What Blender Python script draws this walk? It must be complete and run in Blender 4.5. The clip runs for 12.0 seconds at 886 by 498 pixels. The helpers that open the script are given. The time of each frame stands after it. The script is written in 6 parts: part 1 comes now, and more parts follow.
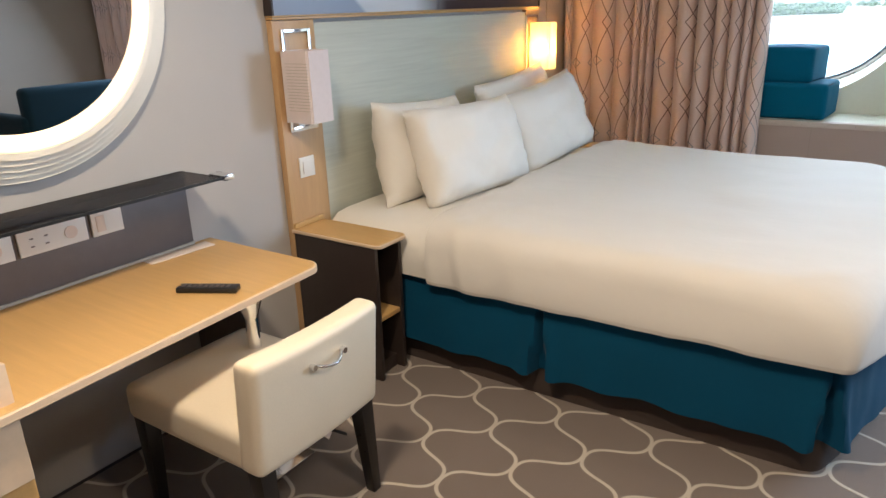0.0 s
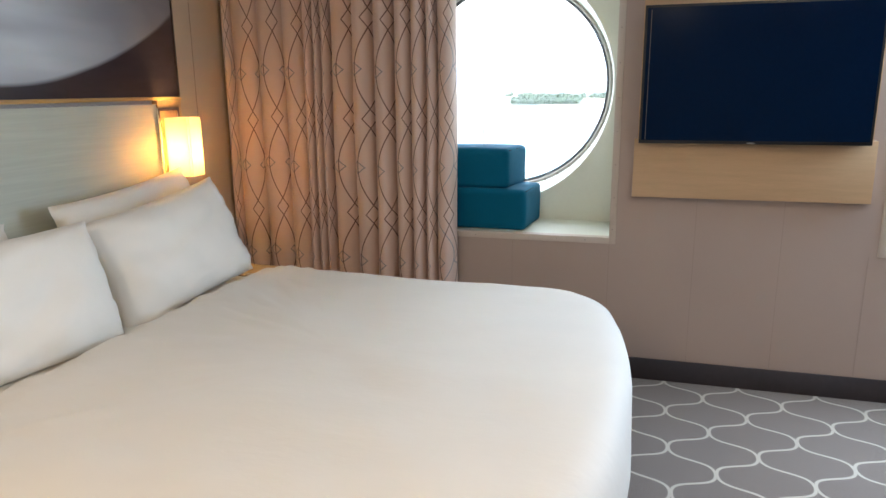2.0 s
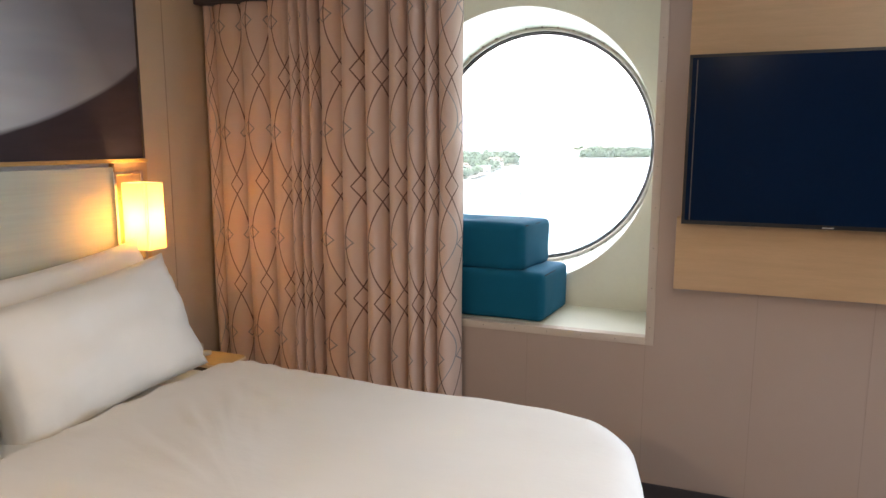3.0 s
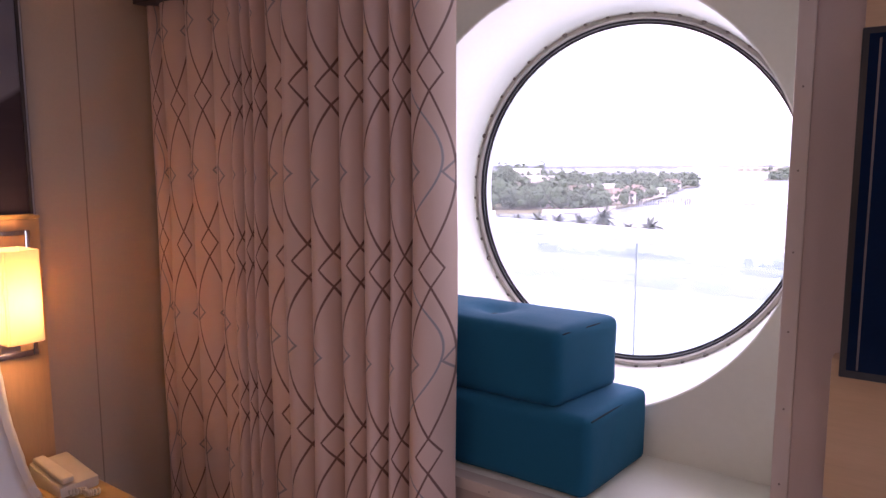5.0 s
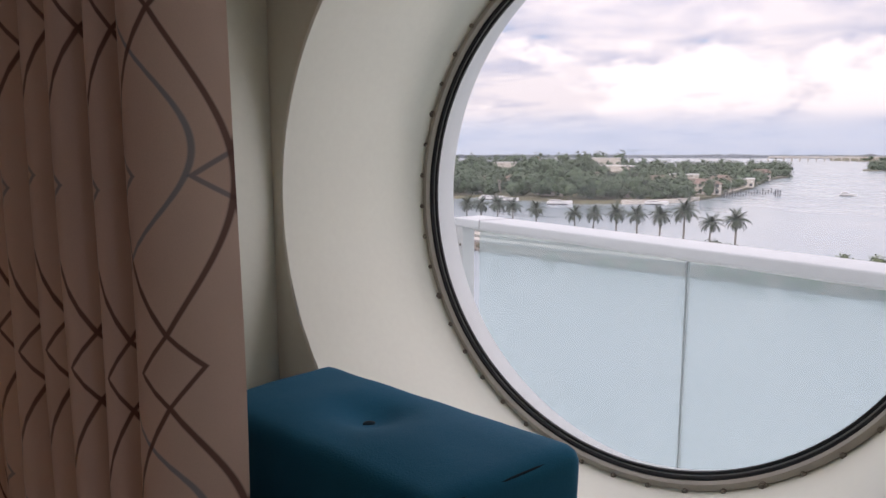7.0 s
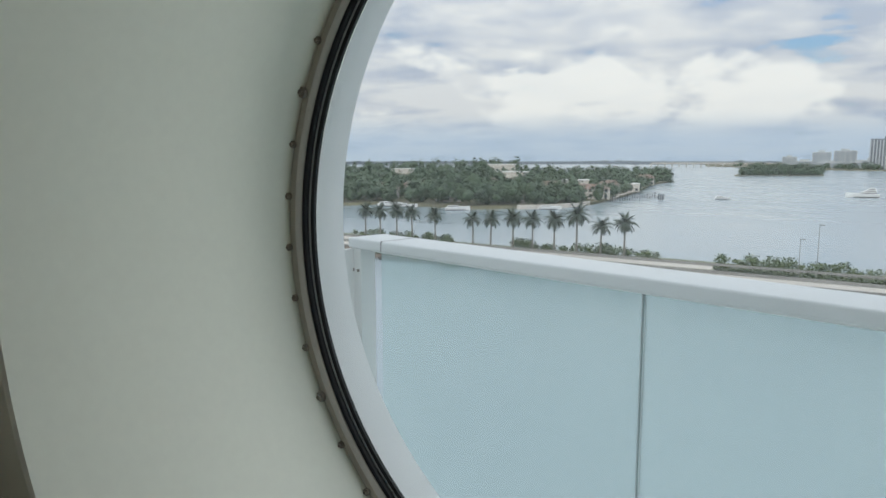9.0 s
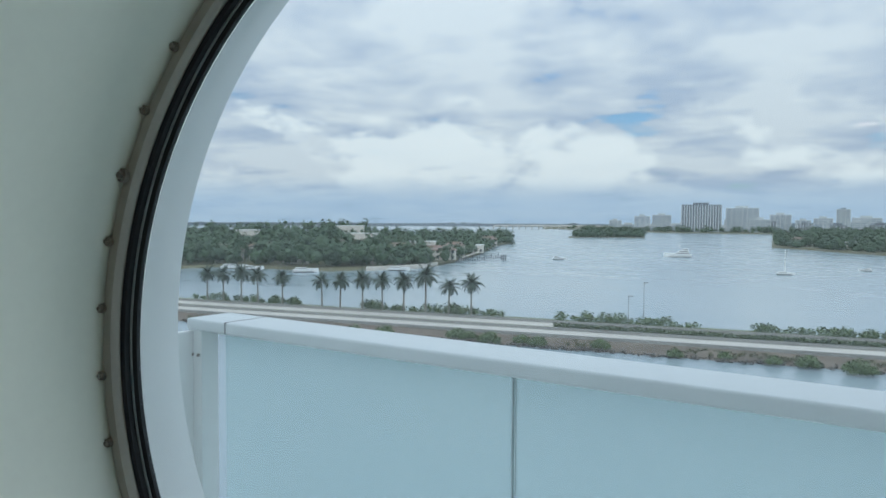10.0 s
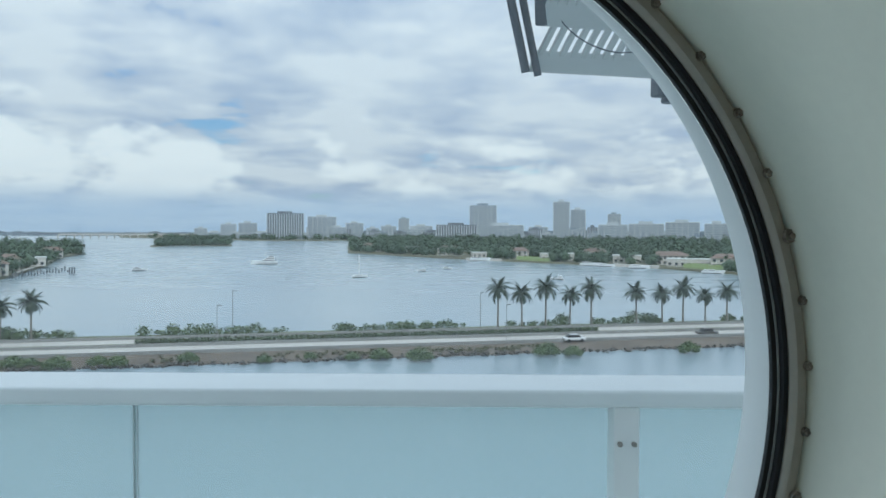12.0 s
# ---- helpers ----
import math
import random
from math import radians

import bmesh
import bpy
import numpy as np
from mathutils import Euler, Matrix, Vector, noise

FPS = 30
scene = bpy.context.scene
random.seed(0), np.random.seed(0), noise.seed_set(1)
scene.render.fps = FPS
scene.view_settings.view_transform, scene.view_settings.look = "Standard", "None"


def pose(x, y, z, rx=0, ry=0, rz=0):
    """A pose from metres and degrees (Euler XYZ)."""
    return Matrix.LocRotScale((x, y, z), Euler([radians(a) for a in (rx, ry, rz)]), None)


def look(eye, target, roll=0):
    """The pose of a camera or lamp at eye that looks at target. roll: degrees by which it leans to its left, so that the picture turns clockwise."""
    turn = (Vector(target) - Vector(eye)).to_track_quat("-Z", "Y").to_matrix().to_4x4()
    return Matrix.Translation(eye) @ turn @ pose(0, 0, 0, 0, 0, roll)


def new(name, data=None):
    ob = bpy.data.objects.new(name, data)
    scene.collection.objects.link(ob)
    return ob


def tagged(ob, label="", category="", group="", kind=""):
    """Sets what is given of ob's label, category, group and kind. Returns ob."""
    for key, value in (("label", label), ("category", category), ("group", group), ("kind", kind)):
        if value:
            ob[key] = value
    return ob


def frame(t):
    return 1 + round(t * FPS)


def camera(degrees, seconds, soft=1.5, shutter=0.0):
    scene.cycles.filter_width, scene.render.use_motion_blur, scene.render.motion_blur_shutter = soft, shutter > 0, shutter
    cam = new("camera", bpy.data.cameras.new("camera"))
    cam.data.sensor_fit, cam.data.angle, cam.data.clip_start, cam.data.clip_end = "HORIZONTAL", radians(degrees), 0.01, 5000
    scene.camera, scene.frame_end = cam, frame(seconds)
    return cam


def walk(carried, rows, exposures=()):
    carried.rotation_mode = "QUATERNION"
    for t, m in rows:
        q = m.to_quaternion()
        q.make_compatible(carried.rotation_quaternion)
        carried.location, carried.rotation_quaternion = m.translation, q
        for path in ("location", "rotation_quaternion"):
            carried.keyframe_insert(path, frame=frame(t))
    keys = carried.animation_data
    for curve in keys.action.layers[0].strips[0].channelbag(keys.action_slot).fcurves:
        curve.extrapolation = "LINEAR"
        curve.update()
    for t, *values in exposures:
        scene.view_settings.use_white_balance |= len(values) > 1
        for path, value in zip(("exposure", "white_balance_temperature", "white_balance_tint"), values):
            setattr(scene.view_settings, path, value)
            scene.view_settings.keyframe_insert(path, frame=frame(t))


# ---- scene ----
cam = camera(65.3, 12.0)
PATH = [
    (0.0, pose(2.222, -1.256, 1.532, 70.78, 1.80, 33.68)),
    (0.5, pose(2.237, -0.943, 1.559, 71.06, 1.70, 26.81)),
    (1.0, pose(2.219, -0.642, 1.544, 72.34, 1.45, 20.36)),
    (1.5, pose(2.265, -0.320, 1.549, 74.16, 1.10, 16.70)),
    (2.0, pose(2.374, 0.012, 1.550, 76.97, 0.50, 16.00)),
    (2.5, pose(2.448, 0.349, 1.559, 79.57, 0.00, 18.09)),
    (3.0, pose(2.477, 0.721, 1.601, 81.15, -0.05, 21.65)),
    (5.0, pose(2.484, 2.102, 1.687, 82.91, 0.11, 35.68)),
    (5.5, pose(2.505, 2.411, 1.687, 82.82, -0.24, 38.36)),
    (6.0, pose(2.467, 2.709, 1.672, 82.50, -0.20, 40.48)),
    (6.5, pose(2.375, 2.942, 1.699, 82.01, 0.05, 42.06)),
    (8.5, pose(1.861, 3.663, 1.672, 81.73, -0.16, 39.70)),
    (9.0, pose(1.741, 3.770, 1.692, 82.52, 0.05, 33.64)),
    (9.5, pose(1.621, 3.892, 1.711, 84.52, 0.27, 27.71)),
    (10.0, pose(1.600, 3.938, 1.746, 87.62, -0.31, 21.20)),
    (10.5, pose(1.530, 3.950, 1.781, 91.59, -0.51, 12.96)),
    (11.0, pose(1.497, 3.889, 1.792, 94.72, -0.51, 3.22)),
    (11.5, pose(1.474, 3.833, 1.802, 94.09, -0.22, -5.92)),
    (12.0, pose(1.483, 3.817, 1.783, 88.42, -0.18, -12.10)),
]
EXPOSURES = [(0.0, 2.0, 5700, 9), (1.2, 1.9, 5700, 8), (2.0, 1.9, 6000, 10), (2.5, 1.88, 6500, 13), (3.2, 1.88, 6600, 18), (5.0, 1.12, 6350, 53), (5.5, 0.5, 6650, 53), (6.0, 0.0, 6800, 45), (6.5, -0.22, 6900, 34), (8.5, -0.45, 7150, 16), (9.5, -0.78, 5850, 2), (12.0, -0.78, 5700, 0)]
WINDOW2, SCONCE = 28, 4.8
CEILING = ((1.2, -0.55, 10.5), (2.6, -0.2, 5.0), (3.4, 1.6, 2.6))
CURTAIN_SHIFT = 0.52 * 3.5 - 1.392
walk(cam, PATH, EXPOSURES)

# ---- world, sun, large lights ----
world = bpy.data.worlds.new("sky")
scene.world = world
world.use_nodes = True
wt = world.node_tree
wt.nodes.clear()


def wn(kind, **kw):
    n = wt.nodes.new(kind)
    for k, v in kw.items():
        n.inputs[k].default_value = v
    return n


w_out = wt.nodes.new("ShaderNodeOutputWorld")
w_bg = wn("ShaderNodeBackground", Strength=0.092)
w_sky = wt.nodes.new("ShaderNodeTexSky")
w_sky.sky_type = "NISHITA"
w_sky.sun_disc = False
w_sky.sun_elevation = radians(38)
w_sky.sun_rotation = radians(200)
w_sky.air_density = 1.0
w_sky.dust_density = 1.5
w_co = wt.nodes.new("ShaderNodeTexCoord")
w_sep = wt.nodes.new("ShaderNodeSeparateXYZ")
wt.links.new(w_co.outputs["Generated"], w_sep.inputs[0])


def wm(op, a, b=None):
    n = wt.nodes.new("ShaderNodeMath")
    n.operation = op
    for i, v in enumerate((a, b)):
        if v is None:
            continue
        if isinstance(v, (int, float)):
            n.inputs[i].default_value = v
        else:
            wt.links.new(v, n.inputs[i])
    return n.outputs[0]


def rift(az, el, a, b):
    """1 towards one point of the sky, falling off to 0 within a few degrees."""
    n = wt.nodes.new("ShaderNodeVectorMath")
    n.operation = "DOT_PRODUCT"
    wt.links.new(w_co.outputs["Generated"], n.inputs[0])
    c = math.cos(radians(el))
    n.inputs[1].default_value = (-math.sin(radians(az)) * c, math.cos(radians(az)) * c, math.sin(radians(el)))
    m = wt.nodes.new("ShaderNodeMapRange")
    m.interpolation_type = "SMOOTHSTEP"
    m.inputs["From Min"].default_value, m.inputs["From Max"].default_value = math.cos(radians(a)), math.cos(radians(b))
    wt.links.new(n.outputs["Value"], m.inputs["Value"])
    return m.outputs[0]


# clouds lie on a flat layer: direction over height
w_h = wm("ADD", wm("MAXIMUM", w_sep.outputs[2], 0.0), 0.15)
w_cx = wm("DIVIDE", w_sep.outputs[0], w_h)
w_cy = wm("DIVIDE", w_sep.outputs[1], w_h)
w_comb = wt.nodes.new("ShaderNodeCombineXYZ")
wt.links.new(w_cx, w_comb.inputs[0])
wt.links.new(w_cy, w_comb.inputs[1])
w_comb.inputs[2].default_value = 3.7
w_n1 = wn("ShaderNodeTexNoise", Scale=1.9, Detail=9.0, Roughness=0.55, Distortion=0.15)
wt.links.new(w_comb.outputs[0], w_n1.inputs["Vector"])
w_n2 = wn("ShaderNodeTexNoise", Scale=0.55, Detail=4.0, Roughness=0.5)
wt.links.new(w_comb.outputs[0], w_n2.inputs["Vector"])
w_ramp = wt.nodes.new("ShaderNodeValToRGB")
w_ramp.color_ramp.elements[0].position = 0.29
w_ramp.color_ramp.elements[0].color = (0.0, 0.0, 0.0, 1)
w_ramp.color_ramp.elements[1].position = 0.37
w_ramp.color_ramp.elements[1].color = (1, 1, 1, 1)
w_gap = wm("MAXIMUM", rift(6.3, 7.4, 4.0, 0.4), wm("MULTIPLY", rift(10.5, 16.5, 4.2, 0.3), 0.5))
wt.links.new(wm("SUBTRACT", w_n1.outputs[0], wm("MULTIPLY", w_gap, 0.09)), w_ramp.inputs[0])
w_ramp2 = wt.nodes.new("ShaderNodeValToRGB")
w_ramp2.color_ramp.elements[0].position = 0.40
w_ramp2.color_ramp.elements[0].color = (13.2, 14.8, 17.8, 1)
w_ramp2.color_ramp.elements[1].position = 0.56
w_ramp2.color_ramp.elements[1].color = (20.8, 21.2, 21.8, 1)
w_mixn = wm("ADD", wm("MULTIPLY", w_n1.outputs[0], 0.78), wm("MULTIPLY", w_n2.outputs[0], 0.22))
wt.links.new(w_mixn, w_ramp2.inputs[0])
w_mix = wt.nodes.new("ShaderNodeMix")
w_mix.data_type = "RGBA"
w_blue = wt.nodes.new("ShaderNodeMix")
w_blue.data_type = "RGBA"
w_blue.blend_type = "MULTIPLY"
w_blue.inputs["Factor"].default_value = 1.0
wt.links.new(w_sky.outputs[0], w_blue.inputs["A"])
w_blue.inputs["B"].default_value = (2.3, 2.7, 3.1, 1)
wt.links.new(w_ramp.outputs[0], w_mix.inputs["Factor"])
wt.links.new(w_blue.outputs["Result"], w_mix.inputs["A"])
wt.links.new(w_ramp2.outputs[0], w_mix.inputs["B"])
# bright heaped clouds low over the horizon, and a slate-blue band under them
w_map = wt.nodes.new("ShaderNodeMapping")
w_map.inputs["Scale"].default_value = (1.0, 1.0, 2.1)
wt.links.new(w_co.outputs["Generated"], w_map.inputs[0])
w_n3 = wn("ShaderNodeTexNoise", Scale=9.0, Detail=9.0, Roughness=0.55)
wt.links.new(w_map.outputs[0], w_n3.inputs["Vector"])


def wramp(src, a, b):
    n = wt.nodes.new("ShaderNodeMapRange")
    n.interpolation_type = "SMOOTHSTEP"
    n.inputs["From Min"].default_value, n.inputs["From Max"].default_value = a, b
    wt.links.new(src, n.inputs["Value"])
    return n.outputs[0]


w_low = wm("MULTIPLY", wramp(w_sep.outputs[2], 0.03, 0.06), wm("SUBTRACT", 1.0, wramp(w_sep.outputs[2], 0.12, 0.24)))


def toward_az(az, a, b):
    """1 in the direction of one bearing, falling off to 0."""
    n = wt.nodes.new("ShaderNodeVectorMath")
    n.operation = "DOT_PRODUCT"
    wt.links.new(w_co.outputs["Generated"], n.inputs[0])
    n.inputs[1].default_value = (-math.sin(radians(az)), math.cos(radians(az)), 0.1)
    return wramp(n.outputs["Value"], a, b)


w_up = w_sep.outputs[2]
w_b1 = wm("MULTIPLY", toward_az(17.5, 0.975, 0.993), wm("SUBTRACT", 1.0, wramp(w_up, 0.1, 0.16)))
w_b2 = wm("MULTIPLY", toward_az(-21, 0.965, 0.99), wm("SUBTRACT", 1.0, wramp(w_up, 0.08, 0.13)))
w_bank = wm("ADD", wm("MULTIPLY", w_b1, 0.24), wm("MULTIPLY", w_b2, 0.12))
w_n3b = wm("SUBTRACT", wm("ADD", w_n3.outputs[0], w_bank), 0.03)
w_heap = wm("MULTIPLY", wramp(w_n3b, 0.52, 0.68), w_low)
w_mh = wt.nodes.new("ShaderNodeMix")
w_mh.data_type = "RGBA"
wt.links.new(wm("MULTIPLY", w_heap, 0.85), w_mh.inputs["Factor"])
wt.links.new(w_mix.outputs["Result"], w_mh.inputs["A"])
w_mh.inputs["B"].default_value = (27.0, 26.8, 26.0, 1)
w_mb = wt.nodes.new("ShaderNodeMix")
w_mb.data_type = "RGBA"
wt.links.new(wm("MULTIPLY", wm("SUBTRACT", 1.0, wramp(w_sep.outputs[2], 0.02, 0.07)), 0.75), w_mb.inputs["Factor"])
wt.links.new(w_mh.outputs["Result"], w_mb.inputs["A"])
w_mb.inputs["B"].default_value = (13.6, 17.3, 21.8, 1)
# an overcast sky is brighter overhead than at the horizon
w_grad = wm("MULTIPLY_ADD", wm("MAXIMUM", w_sep.outputs[2], 0.0), 0.75)
w_grad.node.inputs[2].default_value = 0.64
w_gr = wt.nodes.new("ShaderNodeMix")
w_gr.data_type, w_gr.blend_type = "RGBA", "MULTIPLY"
w_gr.inputs["Factor"].default_value = 1.0
wt.links.new(w_mb.outputs["Result"], w_gr.inputs["A"])
wt.links.new(w_grad, w_gr.inputs["B"])
wt.links.new(w_gr.outputs["Result"], w_bg.inputs["Color"])
wt.links.new(w_bg.outputs[0], w_out.inputs[0])

sun = new("sun", bpy.data.lights.new("sun", "SUN"))
sun.data.energy = 2.3
sun.data.angle = radians(12)
sun.data.color = (1.0, 0.96, 0.9)
sun.matrix_world = look((0, -40, 40), (0, 0, 0))


def lamp(name, kind, energy, color, m, **kw):
    ob = new(name, bpy.data.lights.new(name, kind))
    ob.data.energy, ob.data.color = energy, color
    if "size" in kw:
        ob.data.size = kw["size"]
    if "size_y" in kw:
        ob.data.shape, ob.data.size_y = "RECTANGLE", kw["size_y"]
    if "radius" in kw:
        ob.data.shadow_soft_size = kw["radius"]
    ob.matrix_world = m
    return ob


# daylight of the second window, whose opening lies beside the walk
lamp("window_daylight", "AREA", WINDOW2, (0.66, 0.83, 1.0), look((4.25, 3.66, 1.55), (3.3, 0.6, 0.2)), size=1.35, size_y=1.35)
# lamp added in the porthole's opening, lifting the recess beyond the sky's own light
port = lamp("porthole_fill", "AREA", 2.7, (0.93, 0.97, 1.0), look((1.505, 4.6, 1.568), (1.505, 2.0, 1.4)), size=1.1)
port.data.shape = "DISK"
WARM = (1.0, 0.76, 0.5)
# lamps of the unseen, presumed ceiling downlights
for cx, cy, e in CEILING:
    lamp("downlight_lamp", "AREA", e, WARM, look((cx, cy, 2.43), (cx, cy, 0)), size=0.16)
lamp("sconce_lamp", "POINT", SCONCE, (1.0, 0.7, 0.3), pose(0.135, 3.06, 1.26), radius=0.04)

# ---- materials ----
class Nodes:
    """Short hand for a node tree of a material."""

    def __init__(self, name):
        self.m = bpy.data.materials.new(name)
        self.m.use_nodes = True
        self.t = self.m.node_tree
        self.b = self.t.nodes["Principled BSDF"]

    def add(self, kind, **kw):
        n = self.t.nodes.new(kind)
        for k, v in kw.items():
            n.inputs[k].default_value = v
        return n

    def link(self, a, b):
        self.t.links.new(a, b)

    def math(self, op, a, b=None, c=None):
        n = self.t.nodes.new("ShaderNodeMath")
        n.operation = op
        for i, v in enumerate((a, b, c)):
            if v is None:
                continue
            if isinstance(v, (int, float)):
                n.inputs[i].default_value = v
            else:
                self.link(v, n.inputs[i])
        return n.outputs[0]

    def mix(self, fac, a, b, blend="MIX"):
        n = self.t.nodes.new("ShaderNodeMix")
        n.data_type, n.blend_type = "RGBA", blend
        for key, v in (("Factor", fac), ("A", a), ("B", b)):
            if isinstance(v, tuple):
                n.inputs[key].default_value = (*v, 1) if len(v) == 3 else v
            elif isinstance(v, (int, float)):
                n.inputs[key].default_value = v
            else:
                self.link(v, n.inputs[key])
        return n.outputs["Result"]

    def coord(self, kind="Object", scale=(1, 1, 1)):
        c = self.t.nodes.new("ShaderNodeTexCoord")
        m = self.add("ShaderNodeMapping", Scale=scale)
        self.link(c.outputs[kind], m.inputs[0])
        return m.outputs[0]

    def noise(self, vec, scale, detail=4, rough=0.55):
        n = self.add("ShaderNodeTexNoise", Scale=scale, Detail=detail, Roughness=rough)
        self.link(vec, n.inputs["Vector"])
        return n.outputs[0]

    def bump(self, height, strength, distance=0.01):
        n = self.add("ShaderNodeBump", Strength=strength, Distance=distance)
        self.link(height, n.inputs["Height"])
        self.link(n.outputs[0], self.b.inputs["Normal"])


def plain(name, col, rough=0.5, metal=0.0, var=0.12, grain=40, big=2.5, bump=0.05, dist=0.004, stretch=(1, 1, 1), sheen=0.0, spec=0.5):
    """Base colour with stains at one scale and grain at another."""
    k = Nodes(name)
    v = k.coord("Object", stretch)
    n1, n2 = k.noise(v, big, 3), k.noise(v, grain, 5)
    f = k.math("ADD", k.math("MULTIPLY", n1, 0.55), k.math("MULTIPLY", n2, 0.45))
    lo = tuple(c * (1 - var) for c in col)
    hi = tuple(min(1, c * (1 + var)) for c in col)
    f2 = k.math("MULTIPLY_ADD", f, 2.6, -0.8)
    k.link(k.mix(f2, lo, hi), k.b.inputs["Base Color"])
    k.b.inputs["Metallic"].default_value = metal
    k.b.inputs["Specular IOR Level"].default_value = spec
    k.link(k.math("MULTIPLY_ADD", n2, 0.16, rough - 0.08), k.b.inputs["Roughness"])
    if sheen:
        k.b.inputs["Sheen Weight"].default_value = sheen
    if bump:
        k.bump(n2, bump, dist)
    return k.m


def wood(name, col, axis=(1.2, 14, 14), rough=0.38):
    k = Nodes(name)
    v = k.coord("Object", axis)
    n1, n2 = k.noise(v, 3.0, 6, 0.6), k.noise(v, 22.0, 4)
    f = k.math("ADD", k.math("MULTIPLY", n1, 0.7), k.math("MULTIPLY", n2, 0.3))
    k.link(k.mix(k.math("MULTIPLY_ADD", f, 2.4, -0.7), tuple(c * 0.9 for c in col), tuple(c * 1.07 for c in col)), k.b.inputs["Base Color"])
    k.link(k.math("MULTIPLY_ADD", n2, 0.2, rough - 0.1), k.b.inputs["Roughness"])
    k.bump(n2, 0.06, 0.002)
    return k.m


def fabric(name, col, weave=420, rough=0.85, var=0.1, bump=0.25, sheen=0.03):
    k = Nodes(name)
    v = k.coord("Object")
    n1, n2, n3 = k.noise(v, 3.5, 3), k.noise(v, weave, 2), k.noise(v, 22, 4)
    f = k.math("ADD", k.math("MULTIPLY", n1, 0.5), k.math("MULTIPLY", n2, 0.5))
    k.link(k.mix(k.math("MULTIPLY_ADD", f, 2.2, -0.6), tuple(c * (1 - var) for c in col), tuple(min(1, c * (1 + var)) for c in col)), k.b.inputs["Base Color"])
    k.b.inputs["Roughness"].default_value = rough
    k.b.inputs["Sheen Weight"].default_value = sheen
    k.b.inputs["Specular IOR Level"].default_value = 0.2
    k.bump(k.math("ADD", n2, k.math("MULTIPLY", n3, 1.5)), bump, 0.002)
    return k.m


def ogee(k, u, v, pu, pv, amp, half):
    """1 on the lines of two wave families of width 2 * half (metres) that meet in an onion lattice."""
    lines = None
    ph = k.math("MULTIPLY", v, 2 * math.pi / pv)
    slope = k.math("MULTIPLY", k.math("SINE", ph), 2 * math.pi * amp / pv)
    # flattened crests: the lines run side by side at the necks and swing over quickly between them
    steep = 1.75
    cs = k.math("COSINE", ph)
    body = k.math("MULTIPLY_ADD", k.math("MULTIPLY", cs, cs), steep * steep - 1, 1.0)
    wave = k.math("DIVIDE", k.math("MULTIPLY", cs, steep), k.math("SQRT", body))
    slope = k.math("MULTIPLY", slope, k.math("DIVIDE", steep, k.math("POWER", body, 1.5)))
    norm = k.math("SQRT", k.math("ADD", k.math("MULTIPLY", slope, slope), 1.0))
    for sign, shift in ((1, 0.0), (-1, 0.5 * pu)):
        off = k.math("MULTIPLY_ADD", wave, sign * amp, shift)
        w = k.math("DIVIDE", k.math("SUBTRACT", u, off), pu)
        d = k.math("ABSOLUTE", k.math("SUBTRACT", k.math("FRACT", k.math("ADD", w, 100.5)), 0.5))
        d = k.math("DIVIDE", k.math("MULTIPLY", d, pu), norm)
        m = k.math("SUBTRACT", 1.0, k.math("SMOOTH_MIN", k.math("DIVIDE", d, half), 1.0, 0.3))
        lines = m if lines is None else k.math("MAXIMUM", lines, m)
    return k.math("MINIMUM", k.math("MULTIPLY", lines, 2.2), 1.0)


def carpet_material():
    k = Nodes("carpet")
    c = k.t.nodes.new("ShaderNodeTexCoord")
    s = k.t.nodes.new("ShaderNodeSeparateXYZ")
    k.link(c.outputs["Object"], s.inputs[0])
    P = 0.3696
    line = ogee(k, k.math("SUBTRACT", s.outputs[0], 2.734 - P / 4), k.math("SUBTRACT", s.outputs[1], 3.509), P, P, 0.243 * P, 0.0085)
    v = k.coord("Object")
    st = k.coord("Object", (60, 5, 5))
    n1, n2, n3 = k.noise(v, 2.2, 3), k.noise(v, 520, 2), k.noise(st, 9, 3)
    f = k.math("ADD", k.math("MULTIPLY", n2, 0.5), k.math("ADD", k.math("MULTIPLY", n1, 0.2), k.math("MULTIPLY", n3, 0.3)))
    base = k.mix(k.math("MULTIPLY_ADD", f, 2.4, -0.7), (0.118, 0.09, 0.072), (0.212, 0.168, 0.14))
    k.link(k.mix(line, base, k.mix(n2, (0.42, 0.37, 0.3), (0.58, 0.52, 0.43))), k.b.inputs["Base Color"])
    k.b.inputs["Roughness"].default_value = 0.95
    k.b.inputs["Sheen Weight"].default_value = 0.25
    k.bump(k.math("ADD", n2, line), 0.5, 0.003)
    return k.m


